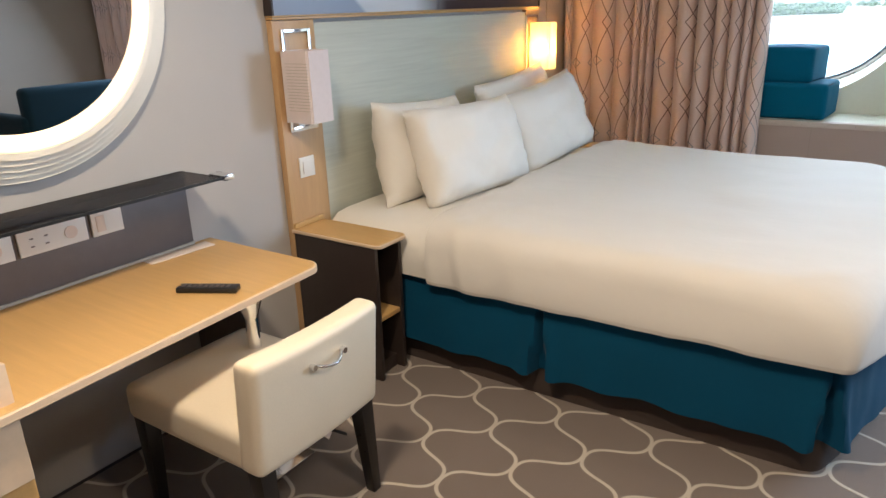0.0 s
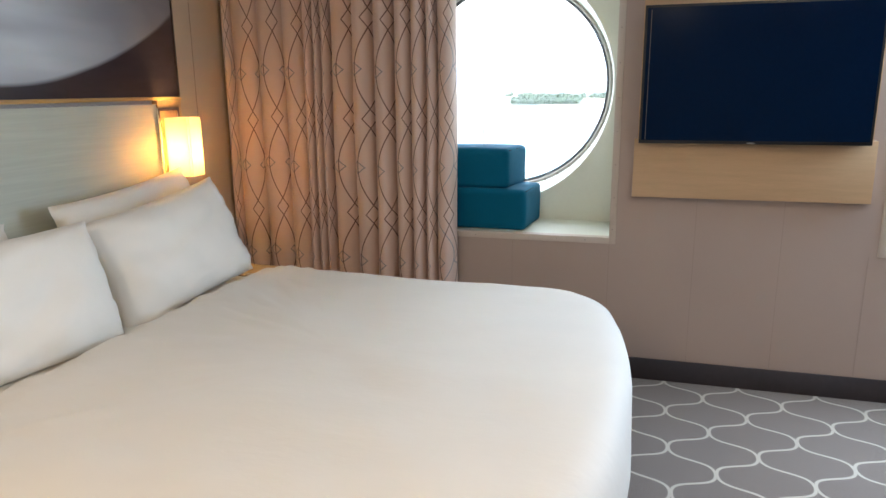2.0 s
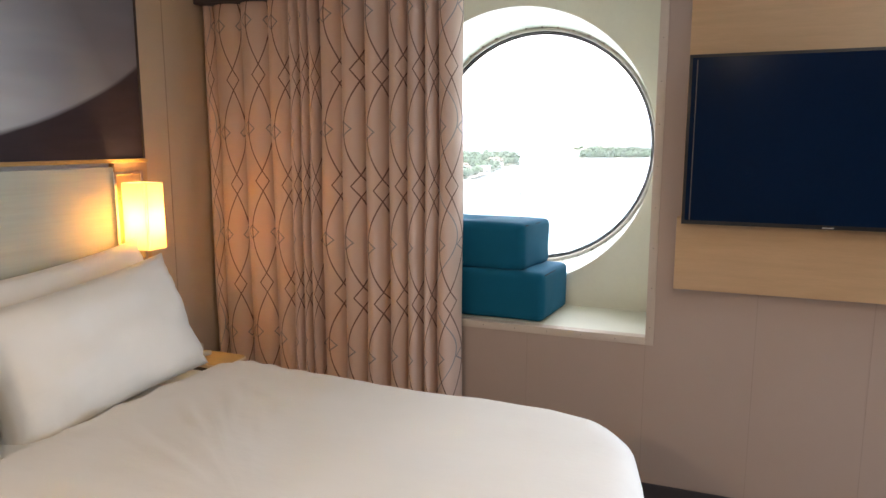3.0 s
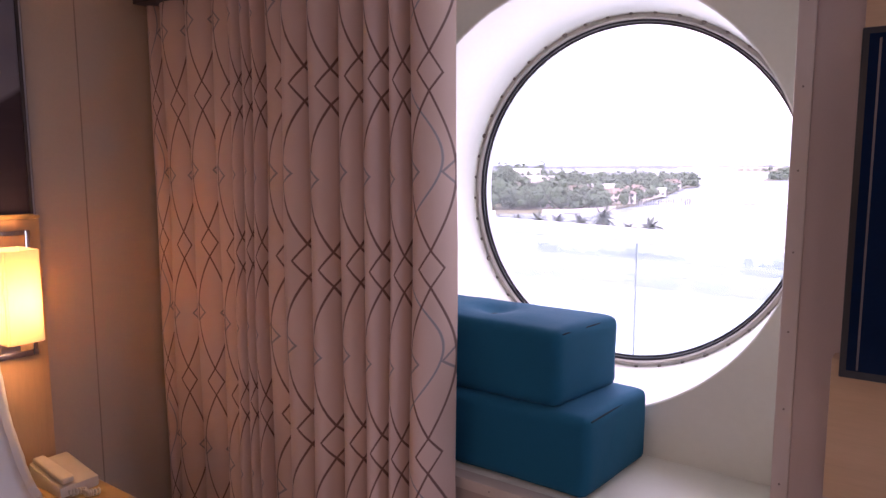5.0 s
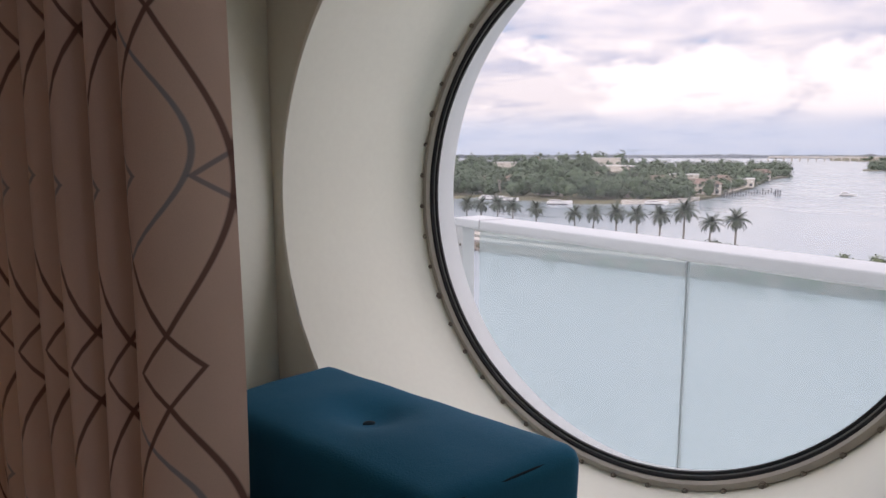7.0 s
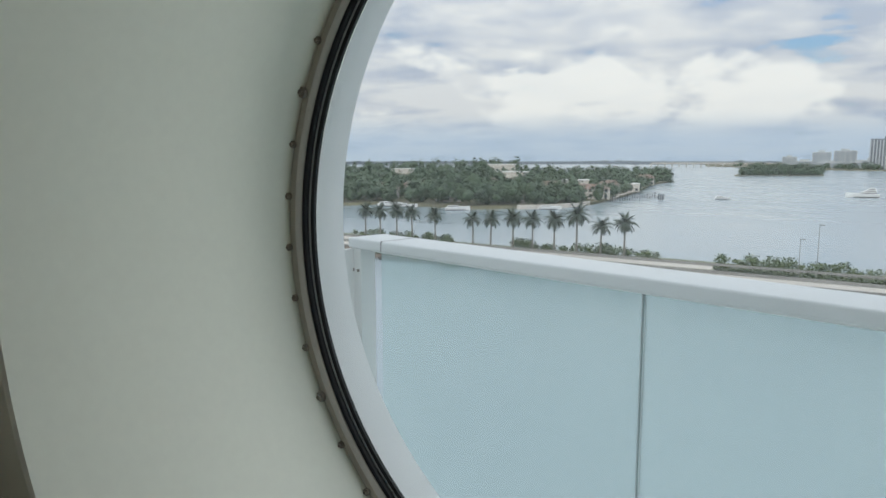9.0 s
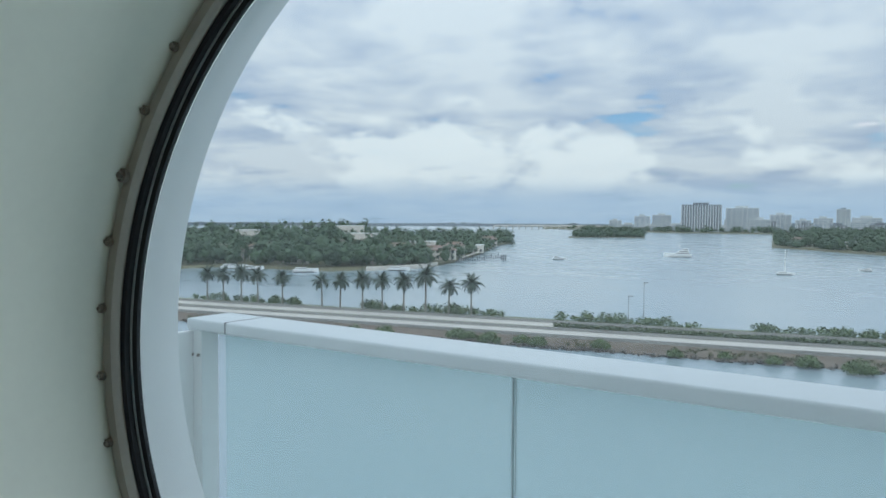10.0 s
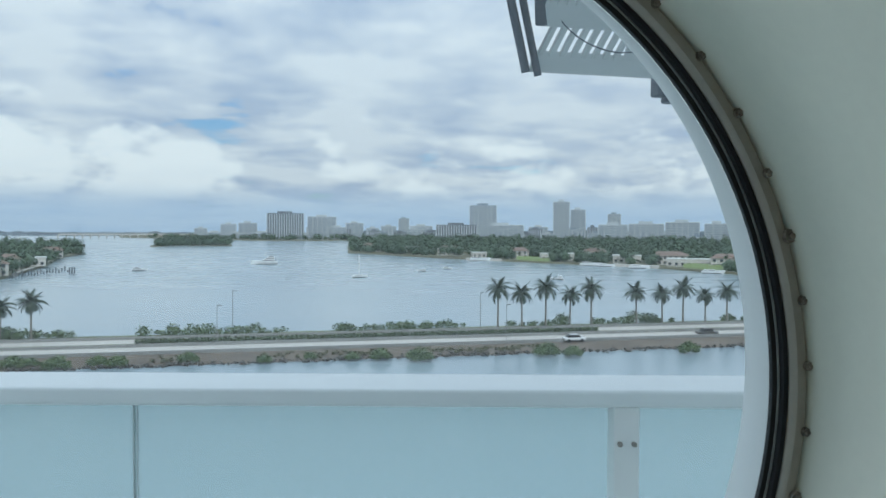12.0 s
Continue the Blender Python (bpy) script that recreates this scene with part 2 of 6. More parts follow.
def curtain_material():
    """Taupe weave; on every fold brown lines part into long lenses and cross round small diamonds."""
    k = Nodes("curtain_fabric")
    c = k.t.nodes.new("ShaderNodeTexCoord")
    s = k.t.nodes.new("ShaderNodeSeparateXYZ")
    k.link(c.outputs["UV"], s.inputs[0])
    u, vv = s.outputs[0], s.outputs[1]
    T, h = 0.52, 0.05

    def line(d, half):
        m = k.math("SUBTRACT", 1.0, k.math("SMOOTH_MIN", k.math("DIVIDE", k.math("ABSOLUTE", d), half), 1.0, 0.3))
        return k.math("MINIMUM", k.math("MULTIPLY", m, 2.2), 1.0)

    across = k.math("MULTIPLY", k.math("ABSOLUTE", k.math("SUBTRACT", k.math("FRACT", u), 0.7)), 1.6)
    z = k.math("DIVIDE", k.math("ADD", vv, CURTAIN_SHIFT), T)
    p = k.math("MULTIPLY", k.math("ABSOLUTE", k.math("SUBTRACT", k.math("FRACT", z), 0.5)), T)
    # p: height from the small diamond's middle
    inner = k.math("MULTIPLY", k.math("SUBTRACT", 1.0, k.math("DIVIDE", p, h)), 0.25)
    t = k.math("MAXIMUM", k.math("DIVIDE", k.math("SUBTRACT", p, h), T / 2 - h), 0.0)
    outer = k.math("MULTIPLY", k.math("SINE", k.math("MULTIPLY", t, math.pi / 2)), 0.49)
    lens = line(k.math("SUBTRACT", across, k.math("MAXIMUM", inner, outer)), 0.03)
    # small slate chevrons halfway up the long lenses
    q = k.math("SUBTRACT", T / 2, p)
    edge = k.math("ABSOLUTE", k.math("SUBTRACT", 0.5, across))
    chev = line(k.math("SUBTRACT", k.math("ADD", k.math("DIVIDE", edge, 0.27), k.math("DIVIDE", q, 0.034)), 1.0), 0.15)
    # thin blue wave along the hems
    hem = k.math("MAXIMUM", k.math("LESS_THAN", u, 1.0), k.math("GREATER_THAN", u, 13.0))
    wave = k.math("MULTIPLY_ADD", k.math("SINE", k.math("MULTIPLY", vv, 2 * math.pi / T)), 0.3, 0.55)
    blue = k.math("MULTIPLY", hem, line(k.math("SUBTRACT", k.math("FRACT", u), wave), 0.018))
    v = k.coord("Object")
    n2, n1 = k.noise(v, 600, 2), k.noise(v, 4, 3)
    base = k.mix(k.math("MULTIPLY_ADD", n2, 0.5, k.math("MULTIPLY", n1, 0.5)), (0.57, 0.4, 0.325), (0.77, 0.565, 0.465))
    col = k.mix(k.math("MULTIPLY", chev, 0.8), base, (0.19, 0.18, 0.2))
    col = k.mix(k.math("MULTIPLY", blue, 0.7), col, (0.12, 0.17, 0.22))
    col = k.mix(k.math("MULTIPLY", lens, 0.92), col, (0.13, 0.045, 0.03))
    k.link(col, k.b.inputs["Base Color"])
    k.b.inputs["Roughness"].default_value = 0.7
    k.b.inputs["Sheen Weight"].default_value = 0.3
    k.bump(n2, 0.25, 0.001)
    return k.m


def glow(name, col, strength):
    k = Nodes(name)
    k.b.inputs["Base Color"].default_value = (*col, 1)
    k.b.inputs["Emission Color"].default_value = (*col, 1)
    k.b.inputs["Emission Strength"].default_value = strength
    k.b.inputs["Roughness"].default_value = 0.5
    return k.m


def pane_glass(name, tint, gloss=0.05, rough=0.0):
    k = Nodes(name)
    t = k.add("ShaderNodeBsdfTransparent", Color=(*tint, 1))
    g = k.add("ShaderNodeBsdfGlossy", Roughness=rough)
    mx = k.add("ShaderNodeMixShader", Fac=gloss)
    k.link(t.outputs[0], mx.inputs[1])
    k.link(g.outputs[0], mx.inputs[2])
    k.link(mx.outputs[0], k.t.nodes["Material Output"].inputs[0])
    return k.m


M_WALL = plain("wall_panel", (0.45, 0.425, 0.405), 0.55, var=0.035, grain=180, bump=0.03)
M_WALLW = plain("wall_panel_window", (0.47, 0.375, 0.325), 0.55, var=0.035, grain=180, bump=0.03)
M_WALLT = plain("tan_wall_panel", (0.27, 0.205, 0.15), 0.55, var=0.05, grain=180, bump=0.03)
M_CEIL = plain("ceiling_paint", (0.75, 0.73, 0.7), 0.6, var=0.03)
M_CARPET = carpet_material()
M_BASEB = plain("baseboard", (0.045, 0.038, 0.043), 0.45, var=0.2)
M_OAK = wood("light_oak", (0.56, 0.345, 0.125))
M_OAKV = wood("light_oak_upright", (0.52, 0.33, 0.16), (14, 14, 1.2))
M_OAKT = wood("pale_oak_panel", (0.6, 0.405, 0.235), (1.2, 14, 14))
M_EDGE = plain("pale_edge_band", (0.66, 0.5, 0.34), 0.45, var=0.08)
M_WENGE = wood("dark_wenge", (0.035, 0.024, 0.02), (14, 14, 1.2), 0.42)
M_HEAD = plain("headboard_silk", (0.48, 0.5, 0.43), 0.5, var=0.09, grain=9, big=3, bump=0.14, dist=0.004, stretch=(1, 0.6, 15), sheen=0.3)
M_SHEET = plain("white_cotton", (0.8, 0.765, 0.7), 0.6, var=0.03, grain=8, big=3, bump=0.3, dist=0.008, sheen=0.15)
M_TEAL = fabric("teal_skirt", (0.001, 0.052, 0.108), 300)
M_DUVET = plain("white_duvet_cotton", (0.725, 0.685, 0.625), 0.7, var=0.025, grain=4.5, big=1.5, bump=0.2, dist=0.018, stretch=(0.8, 1.6, 1), sheen=0.15)
M_TEALC = fabric("teal_upholstery", (0.002, 0.112, 0.212), 340, bump=0.35)
M_TEALD = fabric("dark_teal_upholstery", (0.002, 0.016, 0.027), 340)
M_CURT = curtain_material()
M_LEATHER = plain("cream_leather", (0.79, 0.69, 0.53), 0.42, var=0.04, grain=160, bump=0.06)
M_BLACKW = plain("black_lacquer", (0.012, 0.01, 0.009), 0.3, var=0.2)
M_CHROME = plain("chrome", (0.8, 0.8, 0.8), 0.14, 1.0, var=0.03, bump=0.0)
M_STEEL = plain("brushed_ring_metal", (0.41, 0.375, 0.32), 0.45, 0.0, var=0.08, grain=80)
M_RECESS = plain("cream_lining", (0.775, 0.78, 0.68), 0.4, var=0.03, grain=60, big=1.5, bump=0.02)
M_TRIM = plain("recess_trim", (0.6, 0.52, 0.45), 0.45, var=0.03)
M_GREYS = plain("grey_spacer", (0.36, 0.38, 0.38), 0.4, var=0.05)
M_GASKET = plain("black_rubber", (0.008, 0.009, 0.011), 0.5, var=0.2)
M_WHITE = plain("white_enamel", (0.78, 0.79, 0.77), 0.4, var=0.05, grain=12, big=0.8)
M_PLASTIC = plain("white_plastic", (0.76, 0.74, 0.7), 0.35, var=0.02)
M_PHONE = plain("beige_plastic", (0.62, 0.54, 0.42), 0.4, var=0.04)
M_BLACKP = plain("black_plastic", (0.012, 0.012, 0.013), 0.35, var=0.2)
M_GREYB = plain("slate_panel", (0.115, 0.1, 0.1), 0.4, var=0.1, grain=30)
M_PAPER = plain("paper", (0.7, 0.6, 0.53), 0.8, var=0.04)
M_SCREEN = plain("screen_glass", (0.0018, 0.012, 0.04), 0.18, var=0.1, bump=0.0, spec=0.1)
for lk in list(M_SCREEN.node_tree.nodes["Principled BSDF"].inputs["Roughness"].links):
    M_SCREEN.node_tree.links.remove(lk)
M_SCREEN.node_tree.nodes["Principled BSDF"].inputs["Roughness"].default_value = 0.18
M_MIRROR = plain("mirror_silver", (0.92, 0.92, 0.92), 0.02, 1.0, var=0.0, bump=0.0)
M_MIRROR.node_tree.nodes["Principled BSDF"].inputs["Roughness"].default_value = 0.0
for lk in list(M_MIRROR.node_tree.nodes["Principled BSDF"].inputs["Roughness"].links):
    M_MIRROR.node_tree.links.remove(lk)
M_RINGLIGHT = glow("mirror_light", (1.0, 0.8, 0.44), 0.32)
M_CREAM = plain("cream_lacquer", (0.8, 0.75, 0.66), 0.4, var=0.03, grain=12, big=0.8)


def shade_material():
    k = Nodes("lit_shade")
    tr = k.add("ShaderNodeBsdfTranslucent", Color=(0.72, 0.56, 0.35, 1))
    mx = k.add("ShaderNodeMixShader", Fac=0.6)
    k.b.inputs["Base Color"].default_value = (0.9, 0.75, 0.5, 1)
    k.b.inputs["Emission Color"].default_value = (1.0, 0.68, 0.3, 1)
    k.b.inputs["Emission Strength"].default_value = 0.22
    k.link(k.b.outputs[0], mx.inputs[1])
    k.link(tr.outputs[0], mx.inputs[2])
    k.link(mx.outputs[0], k.t.nodes["Material Output"].inputs[0])
    return k.m


M_SHADE = shade_material()
M_BULB = glow("bulb_glow", (1.0, 0.74, 0.34), 6.0)
M_SHADE0 = plain("unlit_shade", (0.66, 0.585, 0.58), 0.6, var=0.05, grain=60, bump=0.1)
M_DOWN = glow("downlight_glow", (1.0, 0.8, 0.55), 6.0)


def salt_and_haze_glass():
    """Clear window glass with a thin film of dried salt that also stands in for haze and glare."""
    k = Nodes("window_glass")
    t = k.add("ShaderNodeBsdfTransparent", Color=(0.8, 0.815, 0.82, 1))
    d = k.add("ShaderNodeBsdfTranslucent", Color=(0.85, 0.87, 0.88, 1))
    g = k.add("ShaderNodeBsdfGlossy", Roughness=0.0)
    n = k.noise(k.coord("Object"), 5.0, 5)
    mx = k.t.nodes.new("ShaderNodeMixShader")
    k.link(k.math("MULTIPLY_ADD", n, 0.08, 0.055), mx.inputs[0])
    k.link(t.outputs[0], mx.inputs[1])
    k.link(d.outputs[0], mx.inputs[2])
    m2 = k.add("ShaderNodeMixShader", Fac=0.008)
    k.link(mx.outputs[0], m2.inputs[1])
    k.link(g.outputs[0], m2.inputs[2])
    k.link(m2.outputs[0], k.t.nodes["Material Output"].inputs[0])
    return k.m


M_GLASS = salt_and_haze_glass()
M_SMOKE = pane_glass("smoked_glass", (0.34, 0.32, 0.32), 0.12)


def frosted_glass():
    k = Nodes("frosted_rail_glass")
    t = k.add("ShaderNodeBsdfTransparent", Color=(0.93, 0.98, 0.97, 1))
    d = k.add("ShaderNodeBsdfTranslucent", Color=(0.7, 0.8, 0.79, 1))
    mx = k.add("ShaderNodeMixShader", Fac=0.34)
    k.link(t.outputs[0], mx.inputs[1])
    k.link(d.outputs[0], mx.inputs[2])
    k.link(mx.outputs[0], k.t.nodes["Material Output"].inputs[0])
    return k.m


M_RAILG = frosted_glass()
M_SEAM = plain("panel_joint", (0.39, 0.31, 0.27), 0.6)
M_BOLT = plain("bolt_metal", (0.24, 0.21, 0.175), 0.4, 0.3, var=0.2)
M_SEAMT = plain("tan_panel_joint", (0.3, 0.22, 0.155), 0.6)
M_SCREW = plain("screw_dark", (0.22, 0.18, 0.15), 0.5, 0.2)

# ---- mesh helpers ----
def box(bm, x0, x1, y0, y1, z0, z1, bevel=0.0, seg=2):
    r = bmesh.ops.create_cube(bm, size=1.0, matrix=Matrix.Translation(((x0 + x1) / 2, (y0 + y1) / 2, (z0 + z1) / 2)) @ Matrix.Diagonal((x1 - x0, y1 - y0, z1 - z0, 1)))
    if bevel:
        es = list({e for v in r["verts"] for e in v.link_edges})
        bmesh.ops.bevel(bm, geom=es, offset=bevel, segments=seg, affect="EDGES", profile=0.6)
    return bm


def slab_outline(x0, x1, y0, y1, radii, grow=0.0, seg=8):
    """Plan of a rectangle with its corners rounded: radii at (x0 y0), (x1 y0), (x1 y1), (x0 y1)."""
    pts = []
    for (cx, cy, sx, sy, a0), r in zip(((x0, y0, 1, 1, 180), (x1, y0, -1, 1, 270), (x1, y1, -1, -1, 0), (x0, y1, 1, -1, 90)), radii):
        ox, oy = cx + sx * r, cy + sy * r
        for i in range(seg + 1 if r else 1):
            a = radians(a0 + 90 * i / seg) if r else 0
            pts.append((ox + (r + grow) * math.cos(a), oy + (r + grow) * math.sin(a)) if r else (cx - sx * grow, cy - sy * grow))
    return pts


def slabm(pts, z0, z1, bevel=0.002):
    """A flat board over a plan, its upper and lower rims eased."""
    bm = bmesh.new()
    n = len(pts)
    cx, cy = sum(p[0] for p in pts) / n, sum(p[1] for p in pts) / n
    loops = []
    for z, k in ((z0, 1), (z0 + bevel, 0), (z1 - bevel, 0), (z1, 1)):
        loops.append([bm.verts.new((x - bevel * k * (1 if x > cx else -1), y - bevel * k * (1 if y > cy else -1), z)) for x, y in pts])
    for a, b in zip(loops, loops[1:]):
        for i in range(n):
            bm.faces.new((a[i], a[(i + 1) % n], b[(i + 1) % n], b[i]))
    caps = [bm.faces.new(loops[0]), bm.faces.new(loops[-1])]
    bmesh.ops.split_edges(bm, edges=[e for f in caps for e in f.edges])
    return bm


def boxm(x0, x1, y0, y1, z0, z1, bevel=0.0, seg=2):
    return box(bmesh.new(), x0, x1, y0, y1, z0, z1, bevel, seg)


def rod(bm, a, b, r0, r1=None, n=12):
    a, b = Vector(a), Vector(b)
    d = b - a
    m = Matrix.Translation((a + b) / 2) @ d.to_track_quat("Z", "Y").to_matrix().to_4x4()
    bmesh.ops.create_cone(bm, cap_ends=True, segments=n, radius1=r0, radius2=r0 if r1 is None else r1, depth=d.length, matrix=m)
    return bm


def rodm(a, b, r0, r1=None, n=12):
    return rod(bmesh.new(), a, b, r0, r1, n)


def smooth(me, angle=40):
    for p in me.polygons:
        p.use_smooth = True
    me.set_sharp_from_angle(angle=radians(angle))


def mesh_ob(name, bm, mat, angle=40):
    bmesh.ops.recalc_face_normals(bm, faces=bm.faces)
    me = bpy.data.meshes.new(name)
    bm.to_mesh(me)
    bm.free()
    smooth(me, angle)
    me.materials.append(mat)
    return new(name, me)


def part(name, bm, mat, parent, label=""):
    ob = mesh_ob(name, bm, mat)
    ob.parent = parent
    ob.matrix_parent_inverse = Matrix.Translation(-parent.location) if parent.parent is None else Matrix.Identity(4)
    return tagged(ob, label)


def sub(name, bm, mat, parent, label=""):
    """A piece under a part, given in the same coordinates as the thing's own."""
    ob = mesh_ob(name, bm, mat)
    ob.parent = parent
    ob.matrix_parent_inverse = parent.matrix_basis.inverted()
    return tagged(ob, label)


def thing(name, x, y, z, label, category, group=""):
    ob = new(name)
    ob.empty_display_size = 0.05
    ob.location = (x, y, z)
    return tagged(ob, label, category, group)


def structure(name, bm, mat, label, category):
    return tagged(mesh_ob(name, bm, mat), label, category, kind="structure")


def ring_strip(bm, profile, cx, cz, n=96):
    """A surface of revolution about the y axis through (cx, cz): profile of (radius, y)."""
    loops = []
    for r, y in profile:
        loops.append([bm.verts.new((cx + r * math.cos(2 * math.pi * i / n), y, cz + r * math.sin(2 * math.pi * i / n))) for i in range(n)])
    for a, b in zip(loops, loops[1:]):
        for i in range(n):
            bm.faces.new((a[i], a[(i + 1) % n], b[(i + 1) % n], b[i]))
    return bm


def plate_with_hole(bm, x0, x1, z0, z1, y, cx, cz, r, n=96):
    """A flat plate in the plane y with a round hole."""
    outer, inner = [], []
    for i in range(n):
        a = 2 * math.pi * i / n
        c, s = math.cos(a), math.sin(a)
        t = min(((x1 - cx) / c if c > 1e-9 else (x0 - cx) / c if c < -1e-9 else 1e9), ((z1 - cz) / s if s > 1e-9 else (z0 - cz) / s if s < -1e-9 else 1e9))
        outer.append(bm.verts.new((cx + t * c, y, cz + t * s)))
        inner.append(bm.verts.new((cx + r * c, y, cz + r * s)))
    for i in range(n):
        j = (i + 1) % n
        bm.faces.new((outer[i], outer[j], inner[j], inner[i]))
    for qx, qz in ((x0, z0), (x1, z0), (x1, z1), (x0, z1)):
        k = math.atan2(qz - cz, qx - cx) % (2 * math.pi) / (2 * math.pi) * n
        i = int(k) % n
        j = (i + 1) % n
        q = bm.verts.new((qx, y, qz))
        bm.faces.new((outer[i], q, outer[j]))
    return bm


# ---- the cabin's shell ----
XR, YB, YW, HC = 6.15, -3.2, 3.7, 2.45
RX0, RX1, RZ0, RZ1 = 0.78, 2.225, 0.775, 2.36      # window recess
CX, CZ = 1.505, 1.568                               # porthole centre
R2X0, R2X1 = 3.52, 4.97                             # second recess

structure("floor", boxm(-0.02, XR + 0.02, YB - 0.02, YW + 0.02, -0.08, 0.0), M_CARPET, "brown carpet with a cream onion-lattice pattern", "floor")
structure("ceiling", boxm(-0.1, XR + 0.1, YB - 0.1, YW + 0.1, HC, HC + 0.08), M_CEIL, "plain off-white cabin ceiling", "ceiling")
structure("wall_west", boxm(-0.1, 0.0, YB, YW, -0.02, HC), M_WALL, "beige panelled wall behind bed and desk", "wall")
structure("wall_east", boxm(XR, XR + 0.1, YB, YW, -0.02, HC), M_WALLT, "plain tan cabin wall", "wall")
structure("wall_south", boxm(-0.1, XR + 0.1, YB - 0.1, YB, -0.02, HC), M_WALL, "plain beige cabin wall", "wall")

# window wall, with openings for both recesses
bm = bmesh.new()
for x0, x1, z0, z1 in ((-0.1, RX0, -0.02, HC), (RX1, R2X0, -0.02, HC), (R2X1, XR + 0.1, -0.02, HC), (RX0, RX1, -0.02, RZ0), (RX0, RX1, RZ1, HC), (R2X0, R2X1, -0.02, RZ0), (R2X0, R2X1, RZ1, HC)):
    box(bm, x0, x1, YW, YW + 0.04, z0, z1)
structure("wall_north", bm, M_WALLW, "taupe panelled window wall with deep recesses", "wall")
for k, (a, z0, z1) in enumerate(((1.708, 0.12, 0.74), (2.227, 0.12, 0.74), (2.652, 0.12, 1.0), (3.06, 0.12, 1.0), (3.45, 0.12, 0.74))):
    structure("trim_seam", boxm(a - 0.0012, a + 0.0012, YW - 0.001, YW + 0.004, z0, z1), M_SEAM, "thin dark joint between wall panels", "panel joint")
# tan corner panel; its colour also takes in the sconce's glow on this wall
structure("wall_corner_panel", boxm(0.0, 0.004, 3.195, YW - 0.002, 0.0, HC - 0.001), plain("glow_tan_panel", (0.5, 0.385, 0.275), 0.5, var=0.04, grain=120, bump=0.03), "tan corner panel beside the curtain, its colour including the sconce's glow", "wall panel")
structure("trim_seam", boxm(0.003, 0.0052, 3.367, 3.3705, 0.12, HC - 0.002), M_SEAMT, "thin dark joint between wall panels", "panel joint")
structure("baseboard", boxm(0.002, XR, YW - 0.014, YW - 0.002, 0.0, 0.118, 0.003), M_BASEB, "dark plum-brown skirting board", "baseboard")
structure("baseboard", boxm(0.002, 0.014, YB, 0.76, 0.0, 0.1, 0.003), M_BASEB, "dark plum-brown skirting board", "baseboard")

# recess lining of the first window: sides, sill, head, back plate and round tunnel
YR, YG = 4.157, 4.655
bm = bmesh.new()
box(bm, RX1, RX1 + 0.05, YW + 0.04, YR + 0.02, RZ0 - 0.05, RZ1 + 0.05)
box(bm, RX0 - 0.05, RX0, YW + 0.04, YR + 0.02, RZ0 - 0.05, RZ1 + 0.05)
box(bm, RX0, RX1, YW + 0.04, YR + 0.02, RZ0 - 0.05, RZ0)
box(bm, RX0, RX1, YW + 0.04, YR + 0.02, RZ1, RZ1 + 0.05)
plate_with_hole(bm, RX0, RX1, RZ0, RZ1, YR, CX, CZ, 0.695)
ring_strip(bm, ((0.695, YR), (0.69, YR + 0.004), (0.667, YG - 0.05), (0.662, YG - 0.02), (0.636, YG + 0.012)), CX, CZ, 128)
structure("window_recess_wall", bm, M_RECESS, "cream lining of a deep window recess with a round tunnel", "recess")
# trim round the opening
TR = 0.034
bm = bmesh.new()
box(bm, RX1, RX1 + TR, YW - 0.006, YW + 0.045, RZ0 - TR, RZ1 + TR, 0.003)
box(bm, RX0 - TR, RX0, YW - 0.006, YW + 0.045, RZ0 - TR, RZ1 + TR, 0.003)
box(bm, RX0, RX1, YW - 0.006, YW + 0.045, RZ0 - TR, RZ0, 0.003)
box(bm, RX0, RX1, YW - 0.006, YW + 0.045, RZ1, RZ1 + TR, 0.003)
structure("trim", bm, M_TRIM, "pale frame round the window recess with small screws", "trim")
for i in range(9):
    structure("trim_screw", rodm((RX1 + TR / 2, YW - 0.0075, 0.82 + 0.17 * i), (RX1 + TR / 2, YW - 0.004, 0.82 + 0.17 * i), 0.0022, n=8), M_SCREW, "small dark screw in the recess frame", "screw")
for i in range(9):
    structure("trim_screw", rodm((0.9 + 0.15 * i, YW - 0.0075, RZ0 - TR / 2), (0.9 + 0.15 * i, YW - 0.004, RZ0 - TR / 2), 0.0022, n=8), M_SCREW, "small dark screw in the recess frame", "screw")

# the porthole
win = tagged(new("window_1"), "round ship window with a bolted metal ring", "window", kind="structure")
win.location = (CX, YG, CZ)
part("ring", ring_strip(bmesh.new(), ((0.661, YG - 0.022), (0.659, YG - 0.026), (0.646, YG - 0.026), (0.6405, YG - 0.018), (0.64, YG + 0.01)), CX, CZ, 144), M_STEEL, win, "dull grey metal clamping ring")
part("gasket", ring_strip(bmesh.new(), ((0.6405, YG - 0.014), (0.639, YG - 0.016), (0.6345, YG - 0.013), (0.634, YG + 0.008)), CX, CZ, 144), M_GASKET, win, "black rubber gasket")
part("spacer", ring_strip(bmesh.new(), ((0.6342, YG - 0.005), (0.6318, YG - 0.005), (0.6315, YG + 0.008)), CX, CZ, 144), M_GREYS, win, "pale spacer line")
part("inner_gasket", ring_strip(bmesh.new(), ((0.632, YG - 0.003), (0.625, YG - 0.002), (0.6245, YG + 0.004)), CX, CZ, 144), M_GASKET, win, "black rubber gasket")
bm = bmesh.new()
bmesh.ops.create_circle(bm, cap_ends=True, segments=96, radius=0.626, matrix=pose(CX, YG + 0.002, CZ, 90))
pane = part("pane", bm, M_GLASS, win)
pane.visible_shadow = False
NB = 46
bolt_me = None
